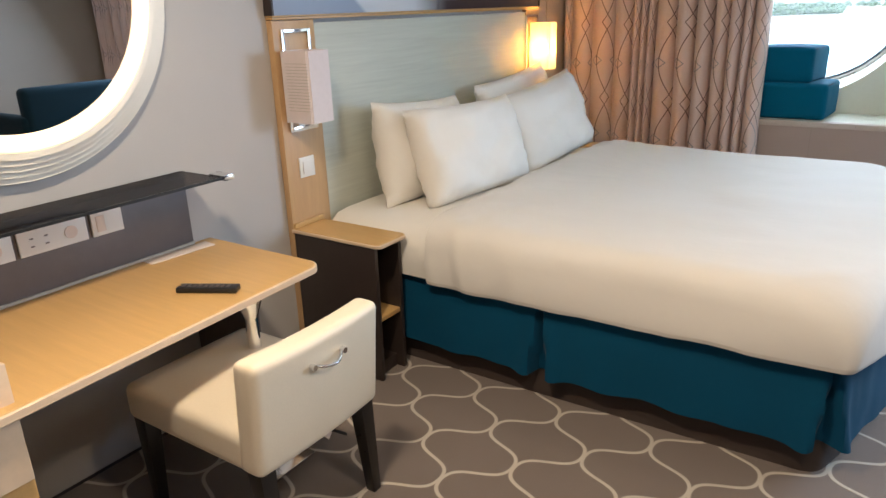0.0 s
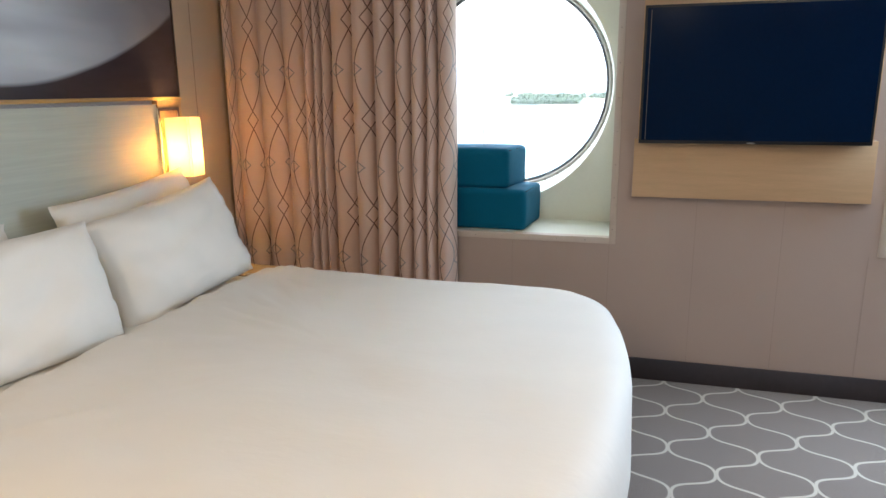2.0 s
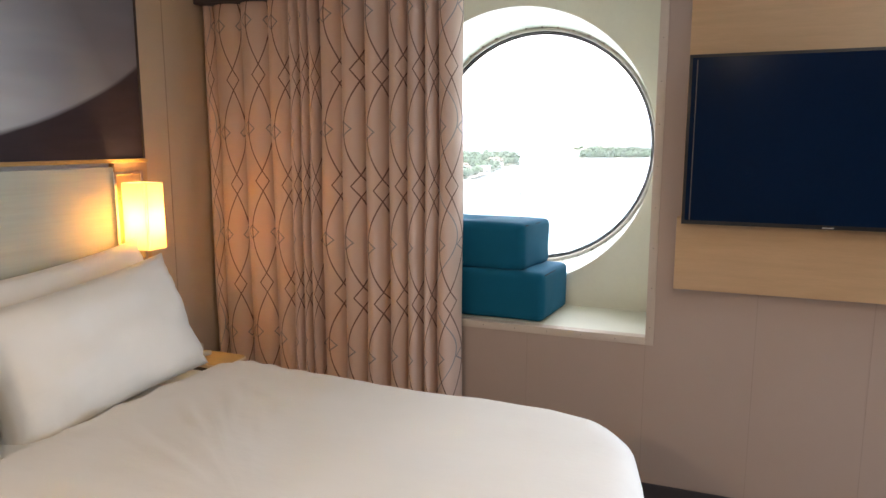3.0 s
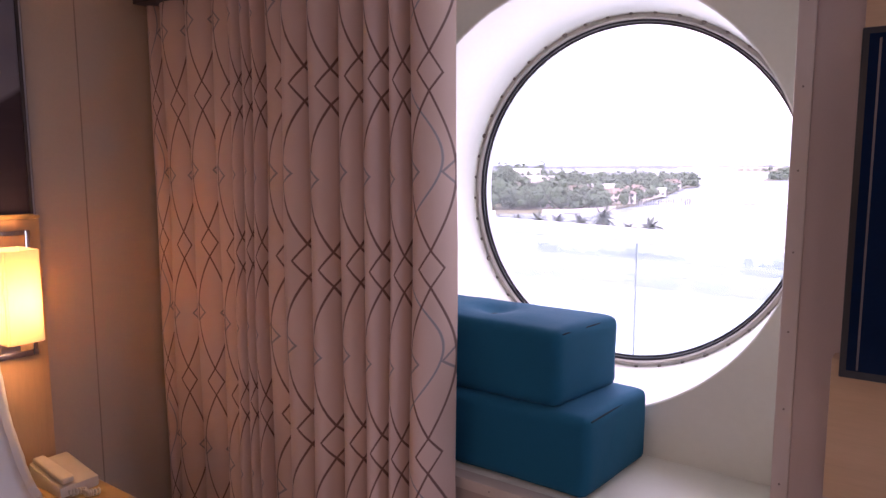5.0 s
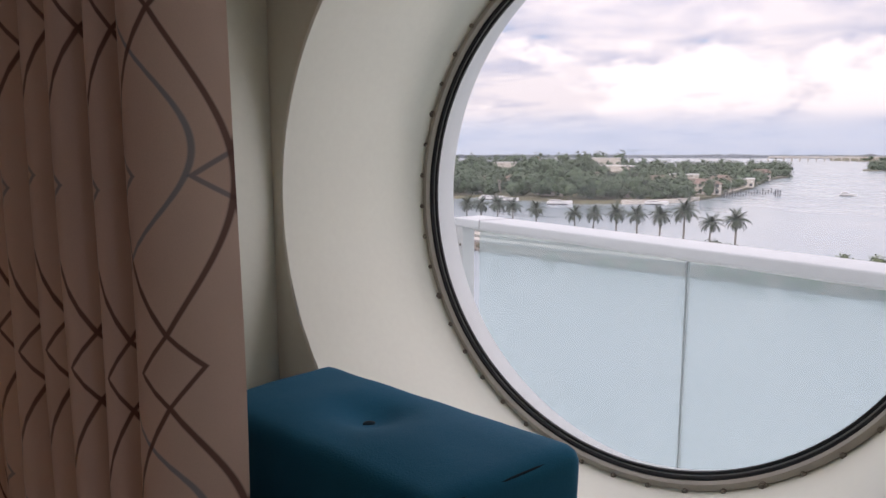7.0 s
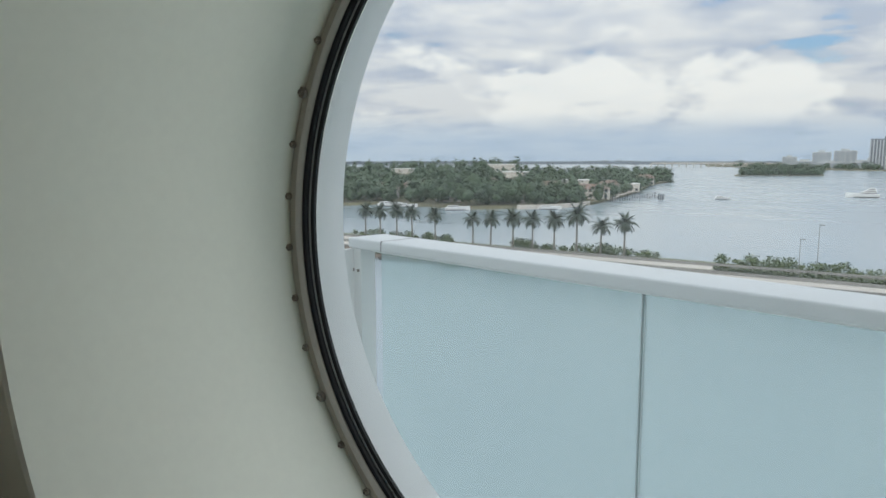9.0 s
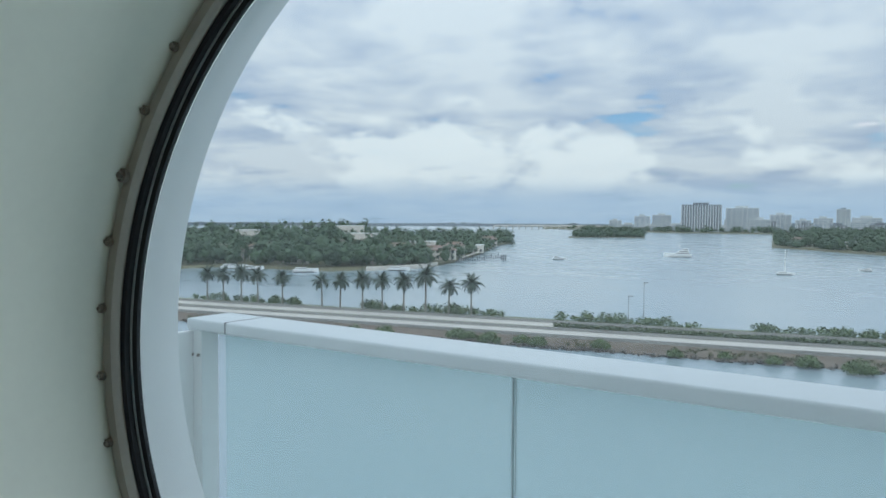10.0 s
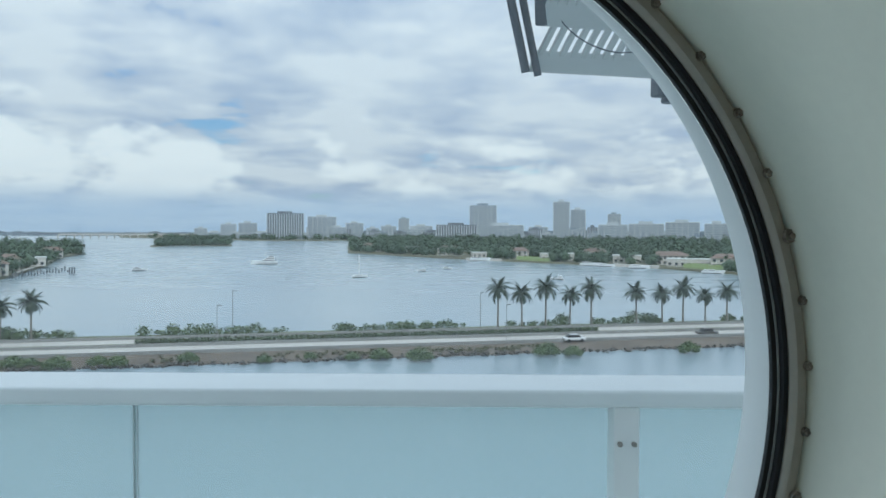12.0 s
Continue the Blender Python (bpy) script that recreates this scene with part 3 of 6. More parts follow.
for i in range(NB):
    a = 2 * math.pi * (i + 0.35) / NB
    big = i % 6 == 2
    if bolt_me is None:
        bmb = bmesh.new()
        rod(bmb, (0, 0.002, 0), (0, -0.005, 0), 0.0068, 0.006, 10)
        rod(bmb, (0, -0.005, 0), (0, -0.008, 0), 0.0035, 0.003, 8)
        bmesh.ops.recalc_face_normals(bmb, faces=bmb.faces)
        bolt_me = bpy.data.meshes.new("bolt")
        bmb.to_mesh(bolt_me)
        bmb.free()
        bolt_me.materials.append(M_BOLT)
    b = new("bolt", bolt_me)
    b.parent = win
    b.location = (0.6605 * math.cos(a), -0.026, 0.6605 * math.sin(a))
    b.scale = (1.5, 1.2, 1.5) if big else (1, 1, 1)

# hull outside the glass: white flared reveal and outer plating
bm = bmesh.new()
ring_strip(bm, ((0.6245, YG + 0.005), (0.635, YG + 0.04), (0.66, YG + 0.09), (0.688, YG + 0.145)), CX, CZ, 128)
plate_with_hole(bm, -3.5, 6.5, -1.2, 5.5, YG + 0.145, CX, CZ, 0.688, 128)
structure("hull_wall", bm, M_WHITE, "white painted ship's hull plating with a flared porthole", "hull")

# second recess, of which the near corner shows
bm = bmesh.new()
box(bm, R2X1, R2X1 + 0.05, YW + 0.04, YR, RZ0 - 0.05, RZ1 + 0.05)
box(bm, R2X0 - 0.05, R2X0, YW + 0.04, YR, RZ0 - 0.05, RZ1 + 0.05)
box(bm, R2X0, R2X1, YW + 0.04, YR, RZ0 - 0.05, RZ0)
box(bm, R2X0, R2X1, YW + 0.04, YR, RZ1, RZ1 + 0.05)
box(bm, R2X0 - 0.05, R2X1 + 0.05, YR, YR + 0.02, RZ0 - 0.05, RZ1 + 0.05)
structure("window_recess_wall", bm, M_RECESS, "cream lining of a deep window recess", "recess")
bm = bmesh.new()
box(bm, R2X0 - TR, R2X0, YW - 0.006, YW + 0.045, RZ0 - TR, RZ1 + TR, 0.003)
box(bm, R2X1, R2X1 + TR, YW - 0.006, YW + 0.045, RZ0 - TR, RZ1 + TR, 0.003)
box(bm, R2X0, R2X1, YW - 0.006, YW + 0.045, RZ0 - TR, RZ0, 0.003)
box(bm, R2X0, R2X1, YW - 0.006, YW + 0.045, RZ1, RZ1 + TR, 0.003)
structure("trim", bm, M_TRIM, "pale frame round the second window recess", "trim")

# ---- bed ----
BY = 2.0          # bed centre across the room


def outline(inset=0.0, head=0.06, foot=2.385, half=1.04, near=0.22, far=0.2, back=1.25):
    """Plan of the bed: straight sides, a bowed foot end, corners rounded by near and far."""
    h = half - inset

    def foot_x(y):
        s_ = abs(y - BY) / half
        return foot - inset - (0.19 if y < BY else 0.16) * s_ ** 2.3

    y0, y1 = BY - h, BY + h
    pts = []

    def arc(a, c, b, n):
        for i in range(n):
            f = i / n
            pts.append(tuple((1 - f) ** 2 * a[k] + 2 * f * (1 - f) * c[k] + f * f * b[k] for k in (0, 1)))

    xa, xb = foot_x(y0), foot_x(y1)
    for i in range(14):
        pts.append((back + (xa - near - back) * i / 14, y0))
    arc((xa - near, y0), (xa, y0), (foot_x(y0 + near), y0 + near), 10)
    for i in range(16):
        y = y0 + near + (y1 - far - y0 - near) * i / 16
        pts.append((foot_x(y), y))
    arc((foot_x(y1 - far), y1 - far), (xb, y1), (xb - far, y1), 10)
    for i in range(8):
        pts.append((xb - far + (back - xb + far) * i / 8, y1))
    m = 30
    for i in range(m + 1):
        pts.append((back + (head - back) * i / m, y1))
    for i in range(1, 40):
        pts.append((head, y1 + (y0 - y1) * i / 40))
    for i in range(m):
        pts.append((head + (back - head) * i / m, y0))
    return pts


def shell(rings, close_top=True, close_bottom=False, wrinkle=0.0, seed=0.0):
    """A lofted skin over plan outlines: rings of (outline points, z)."""
    bm = bmesh.new()
    loops = []
    for pts, z in rings:
        loop = []
        for x, y in pts:
            p = Vector((x, y, z))
            if wrinkle:
                q = Vector((x * 3.1 + seed, y * 3.1, z * 6))
                p += noise.noise_vector(q) * wrinkle + noise.noise_vector(q * 2.7) * wrinkle * 0.45
            loop.append(bm.verts.new(p))
        loops.append(loop)
    n = len(loops[0])
    for a, b in zip(loops, loops[1:]):
        for i in range(n):
            bm.faces.new((a[i], a[(i + 1) % n], b[(i + 1) % n], b[i]))
    if close_top:
        bm.faces.new(loops[0])
    if close_bottom:
        bm.faces.new(loops[-1])
    return bm


def toward(pts, f, cx=1.2):
    return [(cx + (x - cx) * f, BY + (y - BY) * f) for x, y in pts]


bed = thing("bed", 1.2, BY, 0, "wide double bed with a rounded foot and teal skirt", "bed")
M_BASEF = fabric("brown_base_cloth", (0.062, 0.045, 0.038), 300)
part("base", shell([(outline(0.1, near=0.06, far=0.12), 0.30), (outline(0.085, near=0.06, far=0.12), 0.0)], True, True), M_BASEF, bed, "dark brown cloth bed base")


def bed_skirt(inset=0.05, step=0.014):
    """A valance round the sides and foot that flares downwards, with open pleats."""
    ring = [Vector(p) for p in outline(inset, near=0.07, far=0.12)]
    i0 = min(range(len(ring)), key=lambda i: (ring[i] - Vector((0.06, BY - 1.04 + inset))).length)
    ring = ring[i0:] + ring[:i0]
    pts = []
    for a, b in zip(ring, ring[1:] + ring[:1]):
        if a.x < 0.07 and b.x < 0.07:
            continue
        k = max(1, int((b - a).length / step))
        pts += [a.lerp(b, i / k) for i in range(k)]
    arc = [0.0]
    for a, b in zip(pts, pts[1:]):
        arc.append(arc[-1] + (b - a).length)

    def at_arc(x, y):
        return arc[min(range(len(pts)), key=lambda i: (pts[i] - Vector((x, y))).length)]

    pleats = [at_arc(1.13, BY - 1.0), at_arc(2.17, BY - 0.99), at_arc(2.33, BY), at_arc(2.2, BY + 0.97), at_arc(1.13, BY + 1.0)]
    bm = bmesh.new()
    rows = 12
    cols = []
    for i, p in enumerate(pts):
        d = (pts[min(i + 1, len(pts) - 1)] - pts[max(i - 1, 0)]).normalized()
        out = Vector((d.y, -d.x))
        s_ = arc[i]
        gap = min(abs(s_ - q) for q in pleats)
        low = 0.125 + 0.013 * noise.noise(Vector((s_ * 2.2, 3.0, 0))) + 0.012 * noise.noise(Vector((s_ * 7, 9.0, 0)))
        low -= 0.016 * math.exp(-((gap - 0.06) / 0.05) ** 2)
        col = []
        for j in range(rows + 1):
            f = j / rows
            z = 0.465 + (low - 0.465) * f
            o = 0.022 * f + 0.012 * f * noise.noise(Vector((s_ * 5, f, 1.0))) + 0.004 * noise.noise(Vector((s_ * 14, f * 3, 2.0)))
            half = 0.006 + 0.032 * max(0.0, (f - 0.14) / 0.86)
            if f > 0.14:
                o += 0.022 * f * math.exp(-((gap - half - 0.02) / 0.035) ** 2)
                inside = min(1.0, max(0.0, (half - gap) / 0.012))
                o = o * (1 - inside) - 0.032 * inside
            q = p + out * o
            col.append(bm.verts.new((q.x, q.y, z)))
        cols.append(col)
    for a, b in zip(cols, cols[1:]):
        for j in range(rows):
            bm.faces.new((a[j], b[j], b[j + 1], a[j + 1]))
    r = bmesh.ops.extrude_face_region(bm, geom=list(bm.faces))
    for g in r["geom"]:
        if isinstance(g, bmesh.types.BMVert):
            c = Vector((1.2, BY, g.co.z)) - g.co
            g.co += c.normalized() * 0.003
    return bm


part("bed_skirt", bed_skirt(), M_TEAL, bed, "teal fabric valance with open corner pleats")
part("mattress", shell([(toward(outline(0.07), 0.5), 0.655), (outline(0.16), 0.654), (outline(0.09), 0.645), (outline(0.04), 0.615), (outline(0.016), 0.56), (outline(0.014), 0.5), (outline(0.018), 0.44)], True, True, 0.003), M_SHEET, bed, "mattress with a white fitted sheet")


def duvet():
    o = lambda i, **k: outline(i, head=0.62, **k)
    rings = [(toward(o(0.27), f, 1.45), 0.701) for f in (0.06, 0.15, 0.25, 0.35, 0.45, 0.55, 0.65, 0.75, 0.83, 0.9, 0.96)] + [(o(0.27), 0.701), (o(0.2), 0.7), (o(0.13), 0.698), (o(0.1), 0.695)]
    rings += [(o(i, near=r, far=max(r, 0.12)), z) for i, z, r in ((0.07, 0.69, 0.3), (0.033, 0.668, 0.26), (0.01, 0.632, 0.2), (0.0, 0.58, 0.13), (-0.004, 0.525, 0.08), (-0.006, 0.475, 0.05), (-0.002, 0.44, 0.035), (0.004, 0.424, 0.03), (0.014, 0.42, 0.03), (0.02, 0.45, 0.03))]
    bm = shell(rings, True, False, 0.009, 1.7)
    for v in bm.verts:
        c = v.co
        near = math.exp(-((c.x - 2.19) ** 2 + (c.y - 0.97) ** 2) / 0.02)
        if c.z < 0.6:
            c.z += 0.012 * near
            c.x, c.y = c.x + 0.004 * near, c.y - 0.006 * near
        for k in range(5):
            # soft folds fanning from the turned-back edge
            y0 = 1.1 + 0.4 * k + 0.1 * math.sin(k * 2.7)
            if c.z > 0.55 and c.x < 1.5:
                c.z += 0.007 * math.exp(-((c.y - y0 - (0.25 + 0.08 * k) * (c.x - 0.62)) / 0.045) ** 2) * (1.5 - c.x)
        if c.z > 0.5:
            # creases pulled diagonally near the turned-back edge, slack ripples over the rest
            w = noise.noise(Vector((c.x * 3.0 + c.y * 1.2, (c.y - 0.5 * c.x) * 11.0, 4.0)))
            c.z += 0.011 * max(0.0, 1 - 3.2 * abs(w)) * math.exp(-((c.x - 0.85) / 0.3) ** 2)
            c.z += 0.004 * noise.noise(Vector((c.x * 4.0, c.y * 7.0, 8.0)))
        if c.y < BY - 0.9 or c.y > BY + 0.9:
            # slack folds running down the sides by the pillows
            w = noise.noise(Vector((c.x * 11.0 + c.z * 2.5, c.y * 0.5, 14.0)))
            c.y += (-1 if c.y < BY else 1) * 0.012 * max(0.0, 1 - 2.6 * abs(w)) * math.exp(-((c.x - 0.82) / 0.28) ** 2)
        if c.z < 0.47:
            c.z += 0.006 * noise.noise(Vector((c.x * 9, c.y * 9, 3.0)))
        if v.co.z > 0.6:
            v.co.z += 0.018 * math.exp(-((v.co.x - 0.72) / 0.06) ** 2) * (0.6 + 0.4 * math.sin(v.co.y * 5))
    return bm


dv = thing("duvet", 1.3, BY, 0.7, "smooth white duvet tucked over the rounded bed", "duvet")
for nm, low, lab in (("cover", False, ""), ("hem", True, "stitched lower hem of the duvet")):
    bm = duvet()
    bmesh.ops.delete(bm, geom=[f for f in bm.faces if (f.calc_center_median().z < 0.452) != low], context="FACES")
    part(nm, bm, M_DUVET, dv, lab)

def pillow_bm(w, h, t, seed, n=22):
    bm = bmesh.new()
    grid = {}
    for side in (1, -1):
        for i in range(n + 1):
            for j in range(n + 1):
                u, v = -1 + 2 * i / n, -1 + 2 * j / n
                edge = i in (0, n) or j in (0, n)
                if edge and side == -1:
                    grid[side, i, j] = grid[1, i, j]
                    continue
                pinch = 1 - 0.07 * (1 - abs(u) ** 2) * (abs(v) ** 6) - 0.0
                pin2 = 1 - 0.06 * (1 - abs(v) ** 2) * (abs(u) ** 6)
                th = t * ((1 - abs(u) ** 2.6) * (1 - abs(v) ** 2.4)) ** 0.42
                q = Vector((u * 2.2 + seed, v * 2.0, side * 2.0))
                th *= 1 + 0.24 * noise.noise(q) + 0.1 * noise.noise(q * 2.6)
                crease = 0.022 * noise.noise(Vector((u * 6 + seed, v * 6, side))) * (abs(u) ** 2 + abs(v) ** 2) * 0.5
                p = Vector((side * (th / 2 + crease), u * w / 2 * pin2, v * h / 2 * pinch))
                grid[side, i, j] = bm.verts.new(p)
        for i in range(n):
            for j in range(n):
                f = (grid[side, i, j], grid[side, i + 1, j], grid[side, i + 1, j + 1], grid[side, i, j + 1])
                bm.faces.new(f if side == 1 else f[::-1])
    return bm


def pillow(w, h, t, m, seed, label):
    bm = pillow_bm(w, h, t, seed)
    bm.transform(m)
    return tagged(mesh_ob("pillow", bm, M_SHEET, 80), label, "pillow", "pillows on the bed")


pillow(0.74, 0.5, 0.21, pose(0.2, 1.565, 0.865, -4, -10, 2), 1.0, "plump white pillow leaning on the headboard")
pillow(0.84, 0.56, 0.2, pose(0.2, 2.6, 0.875, 5, -12, -1), 5.0, "plump white pillow leaning on the headboard")
pillow(0.8, 0.48, 0.24, pose(0.42, 1.665, 0.865, -1, -19, -7), 9.0, "plump white pillow propped on another pillow")
pillow(0.82, 0.49, 0.25, pose(0.42, 2.5, 0.87, 8, -20, -10), 13.0, "plump white pillow propped on another pillow")

# ---- headboard, picture, sconces ----
hb = thing("headboard", 0.02, BY, 0, "upholstered headboard with light oak side posts", "headboard")
part("panel", boxm(0.004, 0.03, 1.03, 3.0, 0.3, 1.49, 0.004), M_HEAD, hb, "silky sage-beige textured panel")
for a, b in ((0.785, 1.026), (3.004, 3.19)):
    part("post", boxm(0.002, 0.034, a, b, 0.02, 1.505, 0.003), M_OAKV, hb, "light oak upright")
part("cap", boxm(0.002, 0.042, 0.785, 3.19, 1.507, 1.518, 0.002), M_OAK, hb, "thin oak capping strip")


def picture_material():
    k = Nodes("picture_print")
    c = k.t.nodes.new("ShaderNodeTexCoord")
    s = k.t.nodes.new("ShaderNodeSeparateXYZ")
    k.link(c.outputs["Object"], s.inputs[0])
    y, z = s.outputs[1], s.outputs[2]
    v = k.coord("Object", (1, 0.5, 3.0))
    n, n2 = k.noise(v, 1.6, 3, 0.45), k.noise(v, 9.0, 4)
    soft = k.mix(k.math("MULTIPLY_ADD", n, 1.8, -0.4), (0.3, 0.32, 0.38), (0.76, 0.8, 0.84))

    def step(val, width):
        q = k.math("DIVIDE", val, width)
        return k.math("MINIMUM", k.math("MAXIMUM", k.math("ADD", q, 0.5), 0.0), 1.0)

    # plum ground rising towards one end, slate sweep at the other
    t = k.math("MAXIMUM", k.math("SUBTRACT", y, 2.1), 0.0)
    rise = k.math("MULTIPLY_ADD", k.math("MULTIPLY", t, t), 0.3, 1.56)
    plum = step(k.math("SUBTRACT", k.math("ADD", rise, k.math("MULTIPLY", n, 0.05)), z), 0.02)
    plum = k.math("MULTIPLY", plum, step(k.math("SUBTRACT", y, 1.9), 0.3))
    ground = k.mix(n2, (0.014, 0.009, 0.014), (0.04, 0.028, 0.036))
    t2 = k.math("SUBTRACT", 2.36, z)
    sweep = step(k.math("SUBTRACT", k.math("MULTIPLY_ADD", k.math("MULTIPLY", t2, t2), 0.75, 0.84), y), 0.03)
    fold = step(k.math("SUBTRACT", 0.012, k.math("ABSOLUTE", k.math("SUBTRACT", y, k.math("MULTIPLY_ADD", z, 0.12, 1.78)))), 0.02)
    col = k.mix(sweep, soft, (0.24, 0.29, 0.4))
    col = k.mix(k.math("MULTIPLY", fold, 0.6), col, (0.1, 0.1, 0.13))
    dusk = k.math("MULTIPLY", step(k.math("SUBTRACT", k.math("MULTIPLY_ADD", k.math("SUBTRACT", z, 1.85), 0.6, y), 2.62), 0.8), 0.85)
    col = k.mix(dusk, col, (0.1, 0.085, 0.11))
    k.link(k.mix(plum, col, ground), k.b.inputs["Base Color"])
    k.b.inputs["Roughness"].default_value = 0.35
    return k.m


pic = thing("picture", 0.03, BY, 1.52, "long framed abstract print in grey, white and plum", "picture")
part("canvas", boxm(0.004, 0.045, 0.79, 3.158, 1.524, 2.36, 0.002), picture_material(), pic)
for a, b, c, d in ((0.78, 3.168, 1.519, 1.5235), (0.78, 3.168, 2.3605, 2.368)):
    part("frame", boxm(0.003, 0.05, a, b, c, d, 0.001), M_OAK, pic, "slim oak frame edge")
for a, b in ((0.78, 0.7895), (3.1585, 3.168)):
    part("frame", boxm(0.003, 0.05, a, b, 1.5235, 2.3605, 0.001), M_WENGE, pic, "slim dark frame edge")


def sconce(yc, lit):
    s = thing("wall_sconce", 0.036, yc, 1.06, "lit square glass wall lamp on a chrome plate" if lit else "unlit square wall lamp with a patterned shade", "wall lamp", "bedside lamps")
    bm = bmesh.new()
    for a, b, c, d in ((-0.083, -0.068, 1.05, 1.47), (0.068, 0.083, 1.05, 1.47), (-0.068, 0.068, 1.455, 1.47), (-0.068, 0.068, 1.05, 1.07)):
        box(bm, 0.0345, 0.046, yc + a, yc + b, c, d, 0.002)
    box(bm, 0.0345, 0.04, yc - 0.03, yc + 0.03, 1.07, 1.3)
    part("back_plate", bm, M_CHROME, s, "polished chrome loop-shaped bracket")
    m = M_SHADE if lit else M_SHADE0
    a, b = (yc - 0.07, yc + 0.04) if lit else (yc - 0.112, yc + 0.02)
    x0, x1, z0, z1 = (0.062, 0.205, 1.13, 1.422) if lit else (0.05, 0.205, 1.1, 1.388)
    bm = boxm(x0, x1, a, b, z0, z1)
    bmesh.ops.delete(bm, geom=[f for f in bm.faces if abs(f.normal.z) > 0.9], context="FACES")
    es = [e for e in bm.edges if abs(e.verts[0].co.z - e.verts[1].co.z) > 0.1]
    bmesh.ops.bevel(bm, geom=es, offset=0.008, segments=3, affect="EDGES")
    bmesh.ops.solidify(bm, geom=list(bm.faces), thickness=0.004)
    part("shade", bm, m, s, "glowing amber glass shade" if lit else "pale pinkish woven shade")
    part("arm", rodm((0.04, yc, 1.16), (0.1, yc, 1.16), 0.008), M_CHROME, s)
    bulb = bmesh.new()
    bmesh.ops.create_uvsphere(bulb, u_segments=12, v_segments=8, radius=0.03, matrix=Matrix.Translation((0.135, yc, 1.2)))
    part("bulb", bulb, M_BULB if lit else M_PLASTIC, s)
    if not lit:
        for i in range(16):
            part("bar", boxm(0.08, 0.2, a - 0.0012, a, 1.15 + 0.0125 * i, 1.152 + 0.0125 * i), M_STEEL, s)
    return s


sconce(3.07, True)
sconce(0.905, False)
sw = thing("light_switch", 0.036, 0.9, 0.89, "square white wall switch on the oak post", "switch")
part("plate", boxm(0.0345, 0.042, 0.855, 0.945, 0.845, 0.935, 0.003), M_PLASTIC, sw)
part("rocker", boxm(0.042, 0.047, 0.872, 0.928, 0.862, 0.918, 0.002), M_PLASTIC, sw)


def nightstand(y0, y1):
    n = thing("nightstand", 0.25, (y0 + y1) / 2, 0, "narrow dark wood nightstand with a light oak top", "nightstand", "bedside tables")
    plan = slab_outline(0.036, 0.52, y0 - 0.004, y1 + 0.004, (0, 0.022, 0.022, 0))
    part("top", slabm(plan, 0.613, 0.634), M_OAK, n, "light oak top with rounded corners")
    part("top_edge", slabm(slab_outline(0.036, 0.52, y0 - 0.004, y1 + 0.004, (0, 0.022, 0.022, 0), 0.005), 0.615, 0.631, 0.003), M_EDGE, n, "pale edge band of the top")
    part("top_lip", boxm(0.036, 0.052, y0, y1, 0.6345, 0.655, 0.003), M_OAK, n, "low oak lip against the wall")
    part("side_panel", boxm(0.038, 0.49, y0, y0 + 0.02, 0.0, 0.6115, 0.002), M_WENGE, n)
    part("side_panel", boxm(0.038, 0.49, y1 - 0.02, y1, 0.0, 0.6115, 0.002), M_WENGE, n)
    part("back_panel", boxm(0.038, 0.05, y0 + 0.021, y1 - 0.021, 0.0, 0.6115), M_WENGE, n)
    part("shelf", boxm(0.051, 0.485, y0 + 0.021, y1 - 0.021, 0.275, 0.295, 0.002), M_OAK, n, "light oak inner shelf")
    part("plinth", boxm(0.051, 0.45, y0 + 0.021, y1 - 0.021, 0.0, 0.06, 0.002), M_WENGE, n)
    return n


nightstand(0.785, 0.962)
nightstand(3.062, 3.22)

# telephone on the far nightstand
ph = thing("telephone", 0.2, 3.14, 0.636, "beige desk telephone with its handset on", "telephone")
bm = boxm(0.09, 0.3, 3.075, 3.2, 0.635, 0.672, 0.008)
for v in bm.verts:
    if v.co.z > 0.65 and v.co.x < 0.2:
        v.co.z += 0.03
part("body", bm, M_PHONE, ph)
bm = boxm(0.11, 0.31, 3.08, 3.118, 0.682, 0.704, 0.008, 3)
for v in bm.verts:
    v.co.z += 0.014 - 0.09 * (v.co.x - 0.12) + 0.5 * (v.co.x - 0.21) ** 2
part("handset", bm, M_PHONE, ph)
cord = bpy.data.curves.new("cord", "CURVE")
cord.dimensions, cord.bevel_depth = "3D", 0.0035
sp = cord.splines.new("POLY")
pts = []
for i in range(130):
    a = i / 129
    pts.append((0.3 + 0.06 * a + 0.009 * math.cos(i * 0.9), 3.1 + 0.075 * a + 0.02 * math.sin(a * 6), 0.646 + 0.009 * math.sin(i * 0.9), 1))
sp.points.add(len(pts) - 1)
for p, c in zip(sp.points, pts):
    p.co = c
cord.materials.append(M_PHONE)
co = new("cord", cord)
co.parent = ph
co.matrix_parent_inverse = Matrix.Translation(-ph.location)


